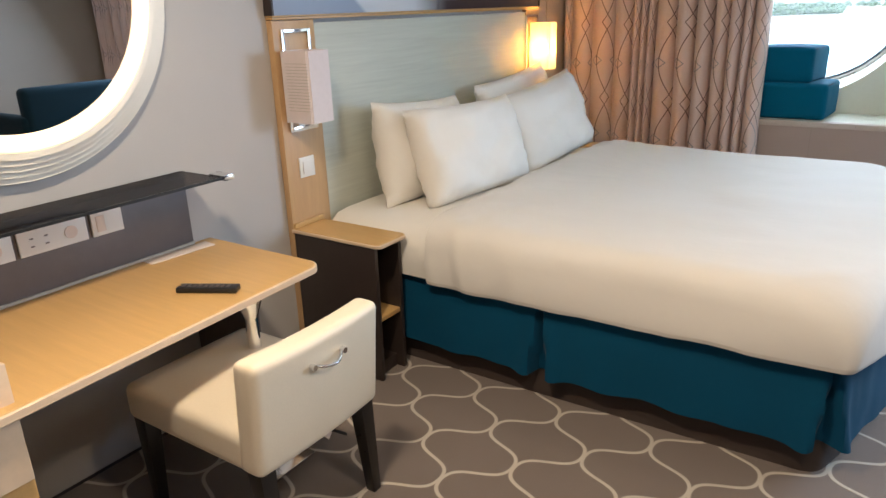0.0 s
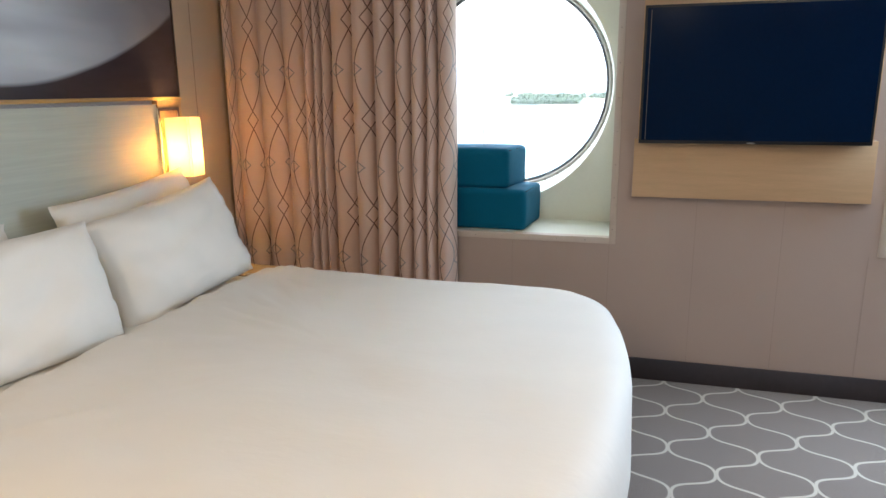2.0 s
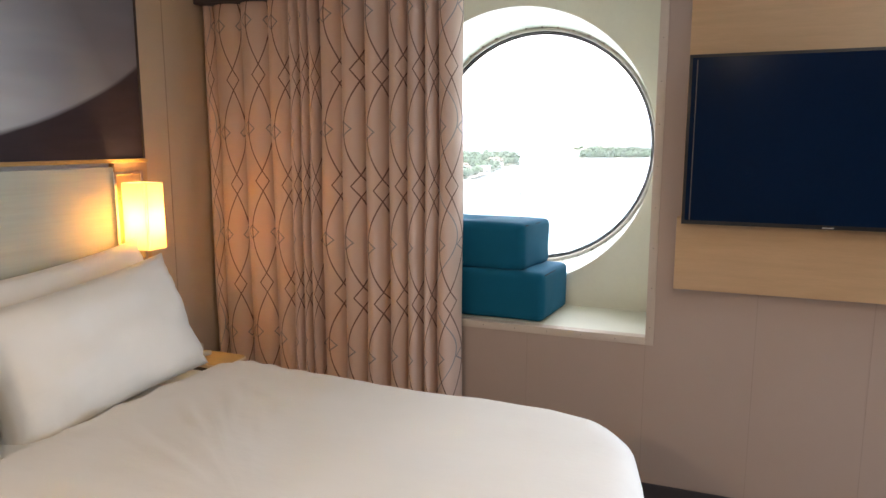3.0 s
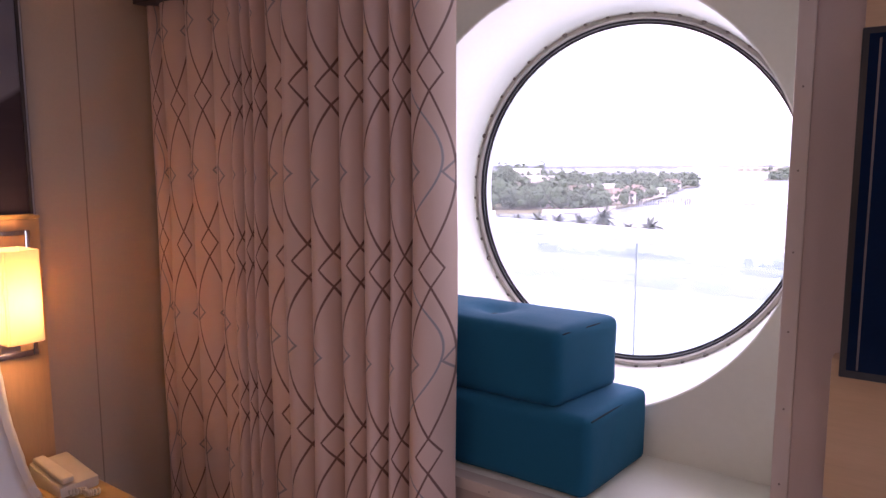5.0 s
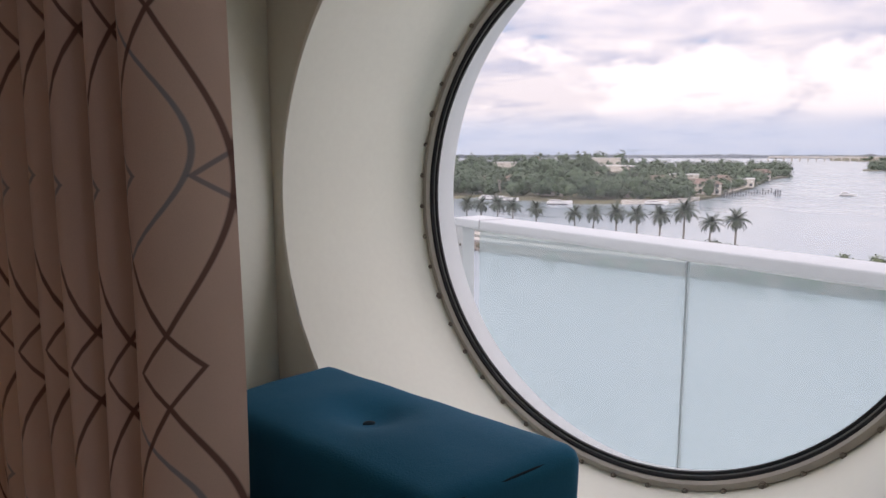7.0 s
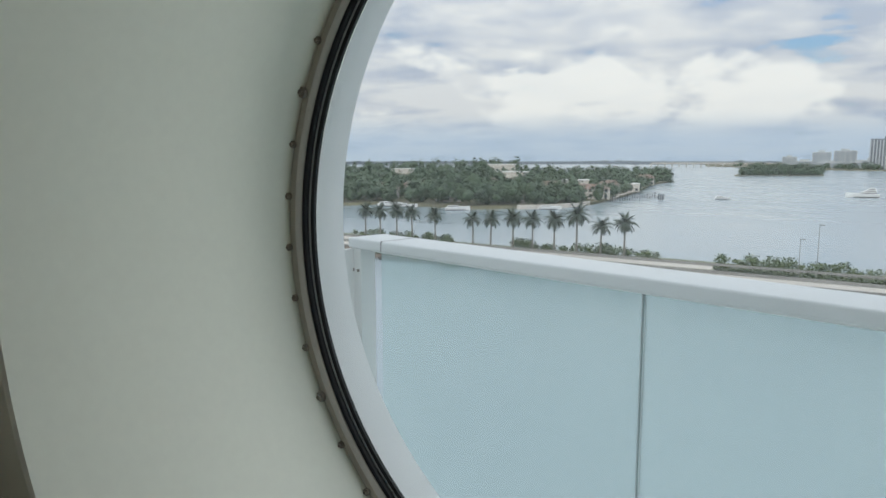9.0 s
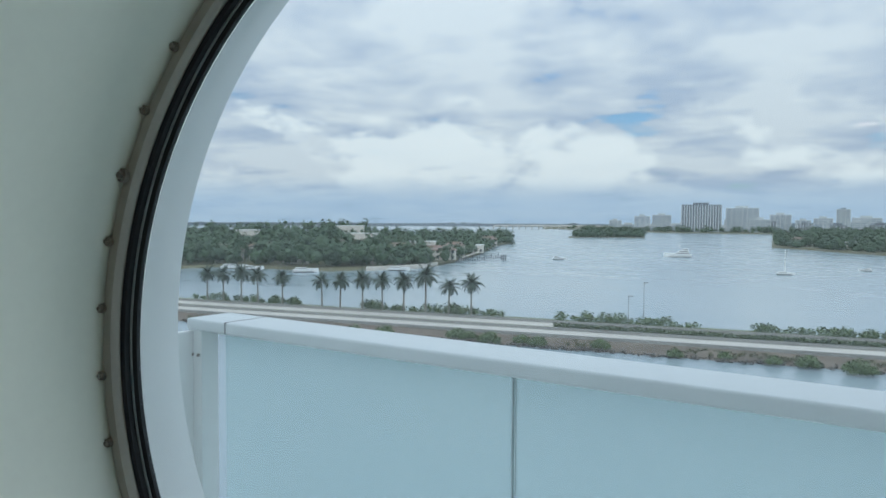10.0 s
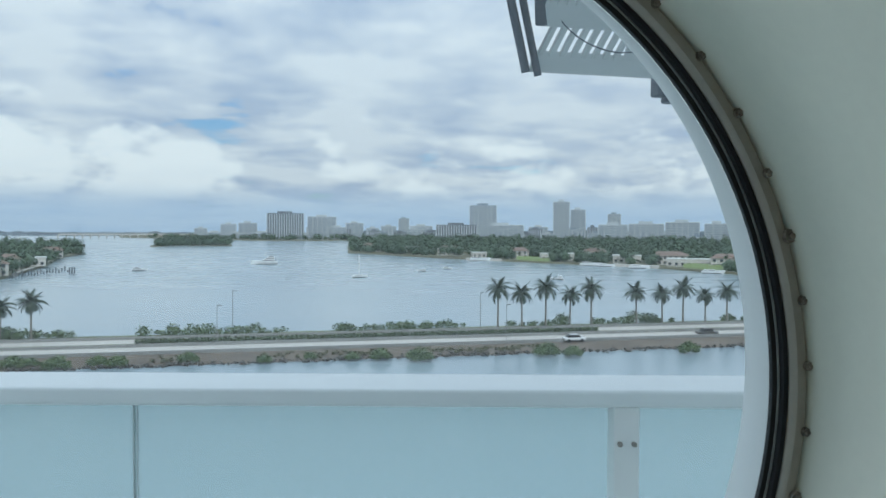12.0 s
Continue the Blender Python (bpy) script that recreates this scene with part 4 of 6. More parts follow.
# ---- curtains ----
def curtain_bm(x0, x1, yc, z0, z1, folds, depth, seed):
    """Folds of (width, depth) hang side by side; the print repeats once on every fold."""
    rng = random.Random(seed)
    tot = sum(w for w, a in folds)
    pos, xs = x0, []
    steps = 16
    for kf, (w, a) in enumerate(folds):
        ww = (x1 - x0) * w / tot
        lean = rng.uniform(-0.2, 0.2)
        for i in range(steps):
            f = i / steps
            g = f + lean * math.sin(math.pi * f) * 0.25 - 0.15 * min(a, 1.2) * math.sin(2 * math.pi * f)
            xs.append((pos + ww * g, 2 * math.pi * f, a, kf + f))
        pos += ww
    xs.append((x1, 0, folds[-1][1], len(folds) - 0.001))
    bm = bmesh.new()
    uvl = bm.loops.layers.uv.new("UVMap")
    cols = []
    rows = 30
    for x, ph_, amp, u in xs:
        y = yc - depth * amp * (0.5 - 0.5 * math.cos(ph_)) ** 0.5
        drop = 0.012 * math.sin(int(u) * 2.3)
        col = []
        for j in range(rows + 1):
            z = z0 + (z1 - z0) * j / rows
            f = 1 + 0.18 * (1 - j / rows)
            dx = 0.008 * noise.noise(Vector((x * 5, z * 1.3, seed)))
            dy = 0.012 * noise.noise(Vector((x * 4, z * 1.2, seed + 9)))
            col.append((bm.verts.new((x + dx, yc + (y - yc) * f + dy, z)), (u, z + drop)))
        cols.append(col)
    for a, b in zip(cols, cols[1:]):
        for j in range(rows):
            q = (a[j], b[j], b[j + 1], a[j + 1])
            f = bm.faces.new([p[0] for p in q])
            for lp, p in zip(f.loops, q):
                lp[uvl].uv = p[1]
    r = bmesh.ops.extrude_face_region(bm, geom=list(bm.faces))
    for g in r["geom"]:
        if isinstance(g, bmesh.types.BMVert):
            g.co.y += 0.004
    return bm


def curtain(x0, x1, seed, folds, label):
    c = thing("curtain", (x0 + x1) / 2, 3.62, 0.03, label, "curtain", "window curtains")
    part("drape", curtain_bm(x0, x1, 3.665, 0.04, 2.27, folds, 0.12, seed), M_CURT, c)
    part("track", boxm(x0 - 0.005, x1 + 0.02, 3.585, 3.685, 2.272, 2.3, 0.003), M_BASEB, c, "dark curtain track")
    return c


FOLDS = ((29, 0.35), (85, 0.36), (86, 0.4), (76, 0.5), (30, 0.75), (26, 0.7), (26, 0.7), (82, 0.8), (66, 1.25), (56, 1.35), (50, 1.3), (40, 1.25), (30, 1.1), (46, 1.0))
curtain(0.012, 1.402, 3, FOLDS, "pleated taupe curtain with a brown onion-lattice print")
curtain(5.35, 6.1, 8, FOLDS[:8], "pleated taupe curtain with a brown onion-lattice print")


# ---- window seat cushions ----
def cushion_bm(x0, x1, y0, y1, z0, z1, slant, tuft=None):
    bm = boxm(x0, x1, y0, y1, z0, z1, 0.034, 5)
    bmesh.ops.subdivide_edges(bm, edges=[e for e in bm.edges if e.calc_length() > 0.12], cuts=14, use_grid_fill=True)
    for v in bm.verts:
        c = v.co
        fx = (c.x - x0) / (x1 - x0)
        c.x += slant * (c.y - y0) / (y1 - y0) * fx
        mid = (1 - abs(2 * (c.y - y0) / (y1 - y0) - 1) ** 2) * (1 - abs(2 * fx - 1) ** 4)
        c.z += 0.012 * mid * (1 if c.z > (z0 + z1) / 2 else 0)
        if tuft and c.z > (z0 + z1) / 2:
            c.z -= 0.03 * math.exp(-((c.x - tuft[0]) ** 2 + (c.y - tuft[1]) ** 2) / 0.004)
        c += noise.noise_vector(c * 9) * 0.003
    return bm


for z0, z1, x1, y0, y1, sl, tuft, lab in ((0.777, 1.004, 1.765, 3.76, 4.135, 0.035, None, "teal seat cushion lying on the cream window sill"), (1.004, 1.226, 1.66, 3.785, 4.1, 0.055, (1.36, 3.95), "teal tufted cushion stacked on another cushion")):
    c = thing("seat_cushion", 1.3, 3.93, z0, lab, "cushion", "window seat cushions")
    part("cover", cushion_bm(1.06 if tuft else 0.92, x1, y0, y1, z0, z1, sl, tuft), M_TEALC, c)
    bm = bmesh.new()
    rod(bm, (x1 - 0.006 + sl * 0.12, y0 + 0.03, z1 - 0.012), (x1 - 0.008 + sl * 0.86, y1 - 0.035, z1 - 0.012), 0.0025, n=8)
    part("seam", bm, M_TEALD, c, "stitched teal edge seam")
    if tuft:
        bm = bmesh.new()
        bmesh.ops.create_uvsphere(bm, u_segments=12, v_segments=6, radius=0.014, matrix=Matrix.Translation((tuft[0], tuft[1], z1 - 0.018)) @ Matrix.Diagonal((1, 1, 0.4, 1)))
        part("button", bm, M_TEALD, c, "teal tufting button")

# ---- television ----
tvp = thing("oak_backboard", 2.87, YW - 0.02, 1.0, "pale oak wall panel behind the television", "wall panel")
part("lower_panel", boxm(2.33, 3.416, YW - 0.05, YW - 0.0015, 1.005, 1.298, 0.002), M_OAKT, tvp)
part("upper_panel", boxm(2.345, 3.4, YW - 0.03, YW - 0.0015, 1.2985, 2.38, 0.002), M_OAKT, tvp)
tv = thing("television", 2.86, 3.6, 1.28, "wide black flat television, switched off", "television")
part("housing", boxm(2.36, 3.362, 3.588, YW - 0.0515, 1.29, 1.918, 0.006), M_BLACKP, tv)
part("bezel", boxm(2.35, 3.37, 3.576, 3.5875, 1.282, 1.926, 0.003), M_BLACKP, tv, "glossy black bezel")
part("screen", boxm(2.362, 3.358, 3.5735, 3.5757, 1.298, 1.914), M_SCREEN, tv, "dark reflective screen")
# strip added in place of the window's reflection along the bezel
part("bezel_glint", boxm(2.378, 2.3815, 3.5722, 3.5733, 1.3, 1.905), M_GREYB, tv, "thin grey strip standing in for the window's glint on the bezel")
part("badge", boxm(2.842, 2.878, 3.5722, 3.5757, 1.286, 1.2905), M_CHROME, tv, "small silver badge")

# ---- desk, chair, mirror ----
desk = thing("desk", 0.3, -0.8, 0, "built-in writing desk with a light oak top", "desk")
DY0, DY1 = -2.4, 0.37
def skew(bm):
    for v in bm.verts:
        if v.co.x > 0.3:
            v.co.x += 0.05 * max(0.0, 0.3 - v.co.y)
    return bm


part("top", skew(slabm(slab_outline(0.004, 0.6, DY0, DY1, (0, 0, 0.055, 0)), 0.68, 0.71)), M_OAK, desk, "light oak desktop with a rounded corner")
part("edge", skew(slabm(slab_outline(0.004, 0.6, DY0, DY1, (0, 0, 0.055, 0), 0.006), 0.6825, 0.7075, 0.003)), M_EDGE, desk, "pale front edge band")
part("drawer_unit", boxm(0.05, 0.6, -1.35, -0.66, 0.08, 0.679, 0.003), M_OAK, desk, "light oak drawer unit")
part("drawer_front", boxm(0.601, 0.618, -1.34, -0.665, 0.5, 0.81, 0.003), M_EDGE, desk, "pale drawer front")
part("rear_panel", boxm(0.004, 0.024, DY0, 0.28, 0.02, 0.679, 0.002), M_WALL, desk)
bm = bmesh.new()
rod(bm, (0.5, 0.12, 0.679), (0.5, 0.12, 0.58), 0.055, 0.022, 20)
rod(bm, (0.5, 0.12, 0.58), (0.5, 0.12, 0.012), 0.022, 0.022, 16)
box(bm, 0.44, 0.6, 0.06, 0.25, 0.0, 0.012, 0.004)
part("leg", bm, M_CHROME, desk, "tapered chrome leg")
part("end_panel", boxm(0.03, 0.36, 0.235, 0.27, 0.0, 0.679, 0.003), M_GREYB, desk, "slate-grey end panel")
bb = thing("desk_backboard", 0.02, -0.8, 0.712, "slate-grey panel above the desk with power sockets", "backboard")
part("panel", boxm(0.003, 0.02, DY0, 0.285, 0.712, 0.97, 0.002), M_GREYB, bb)
part("lower_strip", boxm(0.02, 0.028, DY0, 0.285, 0.712, 0.722, 0.001), M_STEEL, bb, "thin metal strip")
for a, b in ((-0.55, -0.345), (-0.33, -0.112), (-0.095, 0.015)):
    so = part("socket_plate", boxm(0.0205, 0.03, a, b, 0.848, 0.93, 0.003), M_PLASTIC, bb, "white socket plate")
    if b - a > 0.15:
        sub("outlet", rodm((0.03, b - 0.055, 0.889), (0.033, b - 0.055, 0.889), 0.021, n=20), M_PAPER, so, "round recessed outlet")
        for yy in (a + 0.04, a + 0.085):
            for zz in (0.875, 0.9):
                sub("slot", boxm(0.03, 0.0312, yy - 0.006, yy + 0.006, zz - 0.002, zz + 0.002), M_GREYB, so)
    else:
        sub("outlet", boxm(0.03, 0.0325, a + 0.015, a + 0.045, 0.862, 0.916, 0.002), M_PAPER, so)
gs = thing("glass_shelf", 0.12, -0.8, 1.0, "smoked glass shelf with a chrome end clip", "shelf")
part("pane", boxm(0.004, 0.235, DY0, 0.29, 0.985, 0.993, 0.002), M_SMOKE, gs, "smoked glass shelf pane")
part("clip", boxm(0.16, 0.245, 0.291, 0.335, 0.979, 0.998, 0.002), M_CHROME, gs, "chrome end clip")
part("front_edge", boxm(0.2355, 0.2385, DY0, 0.29, 0.984, 0.994), M_BLACKP, gs, "dark polished front edge")

rm = thing("remote_control", 0.46, 0.0, 0.7105, "slim black television remote lying on the desk", "remote control")
RMAT = pose(0.463, 0.0, 0.711, 0, 0, 29)


def at(bm, m):
    bm.transform(m)
    return bm


part("body", at(boxm(-0.098, 0.098, -0.021, 0.021, 0.0, 0.018, 0.005, 3), RMAT), M_BLACKP, rm)
for i in range(9):
    for j in range(3):
        part("button", at(boxm(-0.08 + i * 0.018, -0.07 + i * 0.018, -0.013 + j * 0.009, -0.007 + j * 0.009, 0.018, 0.0205, 0.001), RMAT), M_GREYB, rm)
part("power_button", at(rodm((-0.09, 0.0, 0.018), (-0.09, 0.0, 0.0205), 0.003, n=8), RMAT), M_OAK, rm, "small amber button")
pp = mesh_ob("paper_card", at(boxm(-0.13, 0.13, -0.032, 0.032, 0.0, 0.003, 0.001), pose(0.062, 0.19, 0.7105, 0, 0, 86)), M_PAPER)
tagged(pp, "pinkish printed card lying on the desk", "card")

# mirror with a lit ring
MY, MZ = -0.252, 1.635
mir = thing("round_mirror", 0.05, MY, MZ, "round wall mirror with a glowing ring and stepped frame", "mirror")


def disc_x(profile, n=96):
    """A surface of revolution about the x axis: profile of (radius, x)."""
    bm = bmesh.new()
    loops = []
    for r, x in profile:
        loops.append([bm.verts.new((x, MY + r * math.cos(2 * math.pi * i / n), MZ + r * math.sin(2 * math.pi * i / n))) for i in range(n)])
    for a, b in zip(loops, loops[1:]):
        for i in range(n):
            bm.faces.new((a[i], a[(i + 1) % n], b[(i + 1) % n], b[i]))
    return bm


bm = bmesh.new()
bmesh.ops.create_circle(bm, cap_ends=True, segments=96, radius=0.412, matrix=pose(0.083, MY, MZ, 90, 0, 90))
part("mirror_glass", bm, M_MIRROR, mir, "silvered round glass")
part("light_ring", disc_x(((0.4115, 0.08), (0.412, 0.09), (0.417, 0.095), (0.459, 0.095), (0.4645, 0.09), (0.4645, 0.075))), M_RINGLIGHT, mir, "glowing warm white ring")
pr = [(0.465, 0.088)]
for i in range(5):
    r = 0.469 + i * 0.019
    x = 0.088 - i * 0.013
    pr += [(r, x), (r + 0.0155, x - 0.001), (r + 0.0155, x - 0.009), (r + 0.013, x - 0.0115)]
pr.append((0.565, 0.002))
part("frame", disc_x(pr), M_CREAM, mir, "cream stepped ring frame")

# chair
ch = thing("desk_chair", 0.62, 0.0, 0, "cream leather desk chair with black tapered legs", "chair")
bm = boxm(0.3, 0.87, -0.25, 0.245, 0.33, 0.455, 0.035, 5)
bmesh.ops.subdivide_edges(bm, edges=[e for e in bm.edges if e.calc_length() > 0.1], cuts=8, use_grid_fill=True)
for v in bm.verts:
    if v.co.z > 0.42:
        v.co.z += 0.022 * (1 - abs((v.co.x - 0.585) / 0.285) ** 2) * (1 - abs(v.co.y / 0.25) ** 2)
part("seat", bm, M_LEATHER, ch, "padded cream seat")
bm = boxm(0.835, 0.925, -0.255, 0.25, 0.335, 0.69, 0.03, 5)
bmesh.ops.subdivide_edges(bm, edges=[e for e in bm.edges if e.calc_length() > 0.1], cuts=8, use_grid_fill=True)
for v in bm.verts:
    k = (v.co.z - 0.335) / 0.355
    v.co.x += 0.03 * k + 0.012 * (v.co.y / 0.25) ** 2 * -1 + 0.005
    if v.co.z > 0.6:
        v.co.z -= 0.004 * (1 - (v.co.y / 0.25) ** 2)
part("backrest", bm, M_LEATHER, ch, "low padded cream backrest")
for x, y in ((0.34, -0.21), (0.34, 0.205), (0.875, -0.215), (0.875, 0.21)):
    bm = boxm(x - 0.028, x + 0.028, y - 0.028, y + 0.028, 0.0, 0.345, 0.003)
    for v in bm.verts:
        if v.co.z < 0.1:
            v.co.x = x + (v.co.x - x) * 0.62 + (0.03 if x > 0.6 else -0.01)
            v.co.y = y + (v.co.y - y) * 0.62
    part("leg", bm, M_BLACKW, ch, "black tapered wooden leg")
hc = bpy.data.curves.new("pull_handle", "CURVE")
hc.dimensions, hc.bevel_depth, hc.bevel_resolution = "3D", 0.005, 3
sp = hc.splines.new("BEZIER")
hp = [(0.958, -0.062, 0.607), (0.986, 0.0, 0.598), (0.958, 0.062, 0.607)]
sp.bezier_points.add(2)
for p, c in zip(sp.bezier_points, hp):
    p.co, p.handle_left_type, p.handle_right_type = c, "AUTO", "AUTO"
hc.materials.append(M_CHROME)
ho = tagged(new("pull_handle", hc), "curved chrome pull handle")
ho.parent = ch
ho.matrix_parent_inverse = Matrix.Translation(-ch.location)
for y in (-0.062, 0.062):
    part("handle_mount", rodm((0.95, y, 0.607), (0.97, y, 0.607), 0.009), M_CHROME, ch)

part("tag", at(boxm(-0.02, 0.02, -0.014, 0.014, -0.0008, 0.0008), pose(0.865, 0.05, 0.3, 20, 35, 30)), M_PAPER, ch, "white maker's tag under the seat")
part("strap", at(boxm(-0.03, 0.03, -0.006, 0.006, -0.0008, 0.0008), pose(0.88, 0.09, 0.285, 10, 25, 40)), M_BLACKP, ch, "dark hanging strap")

# teal armchair across the room, seen in the mirror
ac = thing("armchair", 4.6, 2.2, 0, "dark teal upholstered armchair facing away", "armchair")
part("seat", boxm(4.3, 4.95, 1.75, 2.65, 0.2, 0.48, 0.05, 4), M_TEALD, ac)
part("backrest", boxm(4.3, 4.45, 1.75, 2.65, 0.3, 0.99, 0.06, 4), M_TEALD, ac)
for a, b in ((1.72, 1.85), (2.55, 2.68)):
    part("armrest", boxm(4.32, 4.95, a, b, 0.2, 0.75, 0.05, 4), M_TEALD, ac)
for x in (4.35, 4.9):
    for y in (1.8, 2.6):
        part("leg", rodm((x, y, 0), (x, y, 0.21), 0.015, 0.022), M_BLACKW, ac)

# ceiling downlights, unseen, presumed from the warm light on desk and bed side
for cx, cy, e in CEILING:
    d = thing("ceiling_light", cx, cy, HC, "presumed small round ceiling downlight, out of view, lit", "ceiling light", "ceiling downlights")
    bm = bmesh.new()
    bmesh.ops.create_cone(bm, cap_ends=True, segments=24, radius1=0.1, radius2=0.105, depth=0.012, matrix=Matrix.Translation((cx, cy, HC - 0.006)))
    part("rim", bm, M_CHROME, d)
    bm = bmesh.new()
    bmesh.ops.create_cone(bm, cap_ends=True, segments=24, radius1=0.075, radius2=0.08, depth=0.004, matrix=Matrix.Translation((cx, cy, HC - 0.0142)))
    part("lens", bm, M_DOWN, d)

# ---- outside: deck rail and overhang ----
M_GREYW = plain("grey_white_paint", (0.55, 0.58, 0.58), 0.5, var=0.06)
EYE = Vector((1.5, 3.9, 1.77))
ZW, ZR = -21.0, -20.0


def polar(az, d, z=ZW):
    a = radians(az)
    return Vector((EYE.x - d * math.sin(a), EYE.y + d * math.cos(a), z))


RDIR = Vector((1.0, -0.226, 0)).normalized()     # the rail runs at a slant to the cabin wall
RNRM = Vector((-RDIR.y, RDIR.x, 0))
RP = Vector((0.944, 6.36, 0))
RM = Matrix((( RDIR.x, RNRM.x, 0, RP.x), (RDIR.y, RNRM.y, 0, RP.y), (0, 0, 1, 0), (0, 0, 0, 1)))
M_RAILW = plain("rail_enamel", (0.74, 0.77, 0.77), 0.45, var=0.06, grain=12, big=0.8)
rail = thing("deck_rail", RP.x, RP.y, -0.4, "white deck rail with frosted glass panels", "railing")
part("top_rail", at(boxm(-1.75, 5.0, -0.122, 0.135, 1.205, 1.262, 0.014, 3), RM), M_RAILW, rail, "broad white top rail")
part("under_rail", at(boxm(-1.75, 5.0, -0.035, 0.035, 1.182, 1.2045, 0.004), RM), M_WHITE, rail)
part("bottom_rail", at(boxm(-1.75, 5.0, -0.05, 0.05, -0.4, -0.32, 0.004), RM), M_WHITE, rail)
for a, b in ((-1.6, -0.002), (0.002, 1.66), (1.67, 3.3), (3.31, 4.9)):
    p = part("glass_panel", at(boxm(a, b, -0.006, 0.006, -0.32, 1.181), RM), M_RAILG, rail, "frosted pale blue glass panel")
    p.visible_shadow = False
for u in (-1.69, 1.665, 4.95):
    ps = part("post", at(boxm(u - 0.042, u + 0.042, -0.112, -0.012, -0.4, 1.2045, 0.006), RM), M_WHITE, rail, "white post behind the glass joint")
    for k in (-0.023, 0.023):
        sub("bolt", at(rodm((u + k, -0.111, 1.085), (u + k, -0.12, 1.085), 0.009, n=10), RM), M_BOLT, ps)
for u in (-0.006, 0.006):
    part("joint_edge", at(boxm(u - 0.001, u + 0.001, -0.008, 0.008, -0.32, 1.181), RM), M_GREYW, rail)
part("rail_joint", at(boxm(-1.462, -1.457, -0.124, 0.137, 1.21, 1.2635, 0.001), RM), M_GREYB, rail, "dark joint in the top rail")
# side screen where the rail meets the hull
part("end_panel", at(boxm(-1.75, -1.71, -1.5, 0.0, -0.4, 1.2, 0.006), RM), M_WHITE, rail)
structure("deck_floor", boxm(-3.5, 6.5, YG + 0.15, 6.9, -0.5, -0.42), M_WHITE, "narrow outer deck of the ship", "deck")

M_BARG = plain("mid_grey_steel", (0.25, 0.27, 0.29), 0.5, 0.2, var=0.1)
M_DARKM = plain("dark_grey_steel", (0.09, 0.1, 0.12), 0.5, 0.3, var=0.15)
oh = thing("overhead_gangway", 2.6, 6.2, 2.4, "folded white gangway platform with dark steel bars", "gangway")
bm = bmesh.new()
zf, yf = 2.352, 6.2


def slope(x, k):
    """A point of the tilted platform: k 0 at the low outer edge, 1 at the upper edge."""
    return (x, yf - 0.25 * k, zf + 0.385 * k)


def slab(bm, pts, t=0.02):
    a = [bm.verts.new(p) for p in pts]
    b = [bm.verts.new((p[0], p[1], p[2] + t)) for p in pts]
    bm.faces.new(a)
    bm.faces.new(b[::-1])
    for i in range(4):
        j = (i + 1) % 4
        bm.faces.new((a[i], b[i], b[j], a[j]))


for k0, k1 in ((0.0, 0.13), (0.36, 0.52), (0.72, 1.0)):
    slab(bm, (slope(2.31, k0), slope(3.6, k0), slope(3.6, k1), slope(2.31, k1)))
slab(bm, (slope(2.66, 0.13), slope(3.6, 0.13), slope(3.6, 0.36), slope(2.66, 0.36)))
slab(bm, (slope(2.60, 0.52), slope(3.6, 0.52), slope(3.6, 0.72), slope(2.60, 0.72)))
part("platform", bm, M_GREYW, oh, "pale slotted platform plate")
for k0, k1, xe in ((0.13, 0.36, 2.66), (0.52, 0.72, 2.60)):
    n = 8
    for i in range(n):
        x = 2.33 + (xe - 2.33) * i / n
        bm = bmesh.new()
        slab(bm, (slope(x, k0), slope(x + 0.018, k0), slope(x + 0.05, k1), slope(x + 0.032, k1)))
        part("slat", bm, M_GREYW, oh)
part("bar", rodm((2.15, 6.1, 2.82), (2.29, 6.18, 2.345), 0.016, n=10), M_DARKM, oh, "dark steel bar")
part("bar", rodm((2.195, 6.1, 2.82), (2.335, 6.18, 2.335), 0.014, n=10), M_DARKM, oh, "dark steel bar")
part("bar", rodm((2.25, 5.95, 2.82), (2.325, 6.12, 2.5), 0.022, n=10), M_DARKM, oh, "short thick dark steel bar")
part("cross_bar", rodm((2.2, 6.1, 2.655), (2.55, 6.1, 2.65), 0.009, n=8), M_DARKM, oh)
part("stay_rod", rodm((0.8, 6.2, 2.674), (2.2, 6.2, 2.726), 0.011, n=10), M_DARKM, oh, "long thin steel stay")
for x in (3.4, 3.55):
    part("beam", boxm(x - 0.03, x + 0.03, YG + 0.146, 6.15, 2.745, 2.83, 0.004), M_GREYW, oh, "pale beam fixed to the hull")
part("bracket", boxm(0.66, 0.84, 6.175, 6.225, 2.66, 2.695, 0.006), M_BARG, oh, "grey end bracket of the stay")
cb = bpy.data.curves.new("cable", "CURVE")
cb.dimensions, cb.bevel_depth = "3D", 0.0024
sp = cb.splines.new("BEZIER")
sp.bezier_points.add(3)
for p, c in zip(sp.bezier_points, ((2.28, 6.12, 2.72), (2.4, 6.1, 2.5), (2.55, 6.1, 2.42), (2.74, 6.12, 2.43))):
    p.co, p.handle_left_type, p.handle_right_type = c, "AUTO", "AUTO"
cb.materials.append(M_DARKM)
cbo = new("cable", cb)
cbo.parent = oh
cbo.matrix_parent_inverse = Matrix.Translation(-oh.location)
part("floodlight", boxm(2.8, 2.86, 6.17, 6.23, 2.285, 2.378, 0.01), M_DARKM, oh, "small dark floodlight under the platform")
part("floodlight_head", boxm(2.84, 2.89, 6.165, 6.225, 2.262, 2.29, 0.01), M_DARKM, oh)


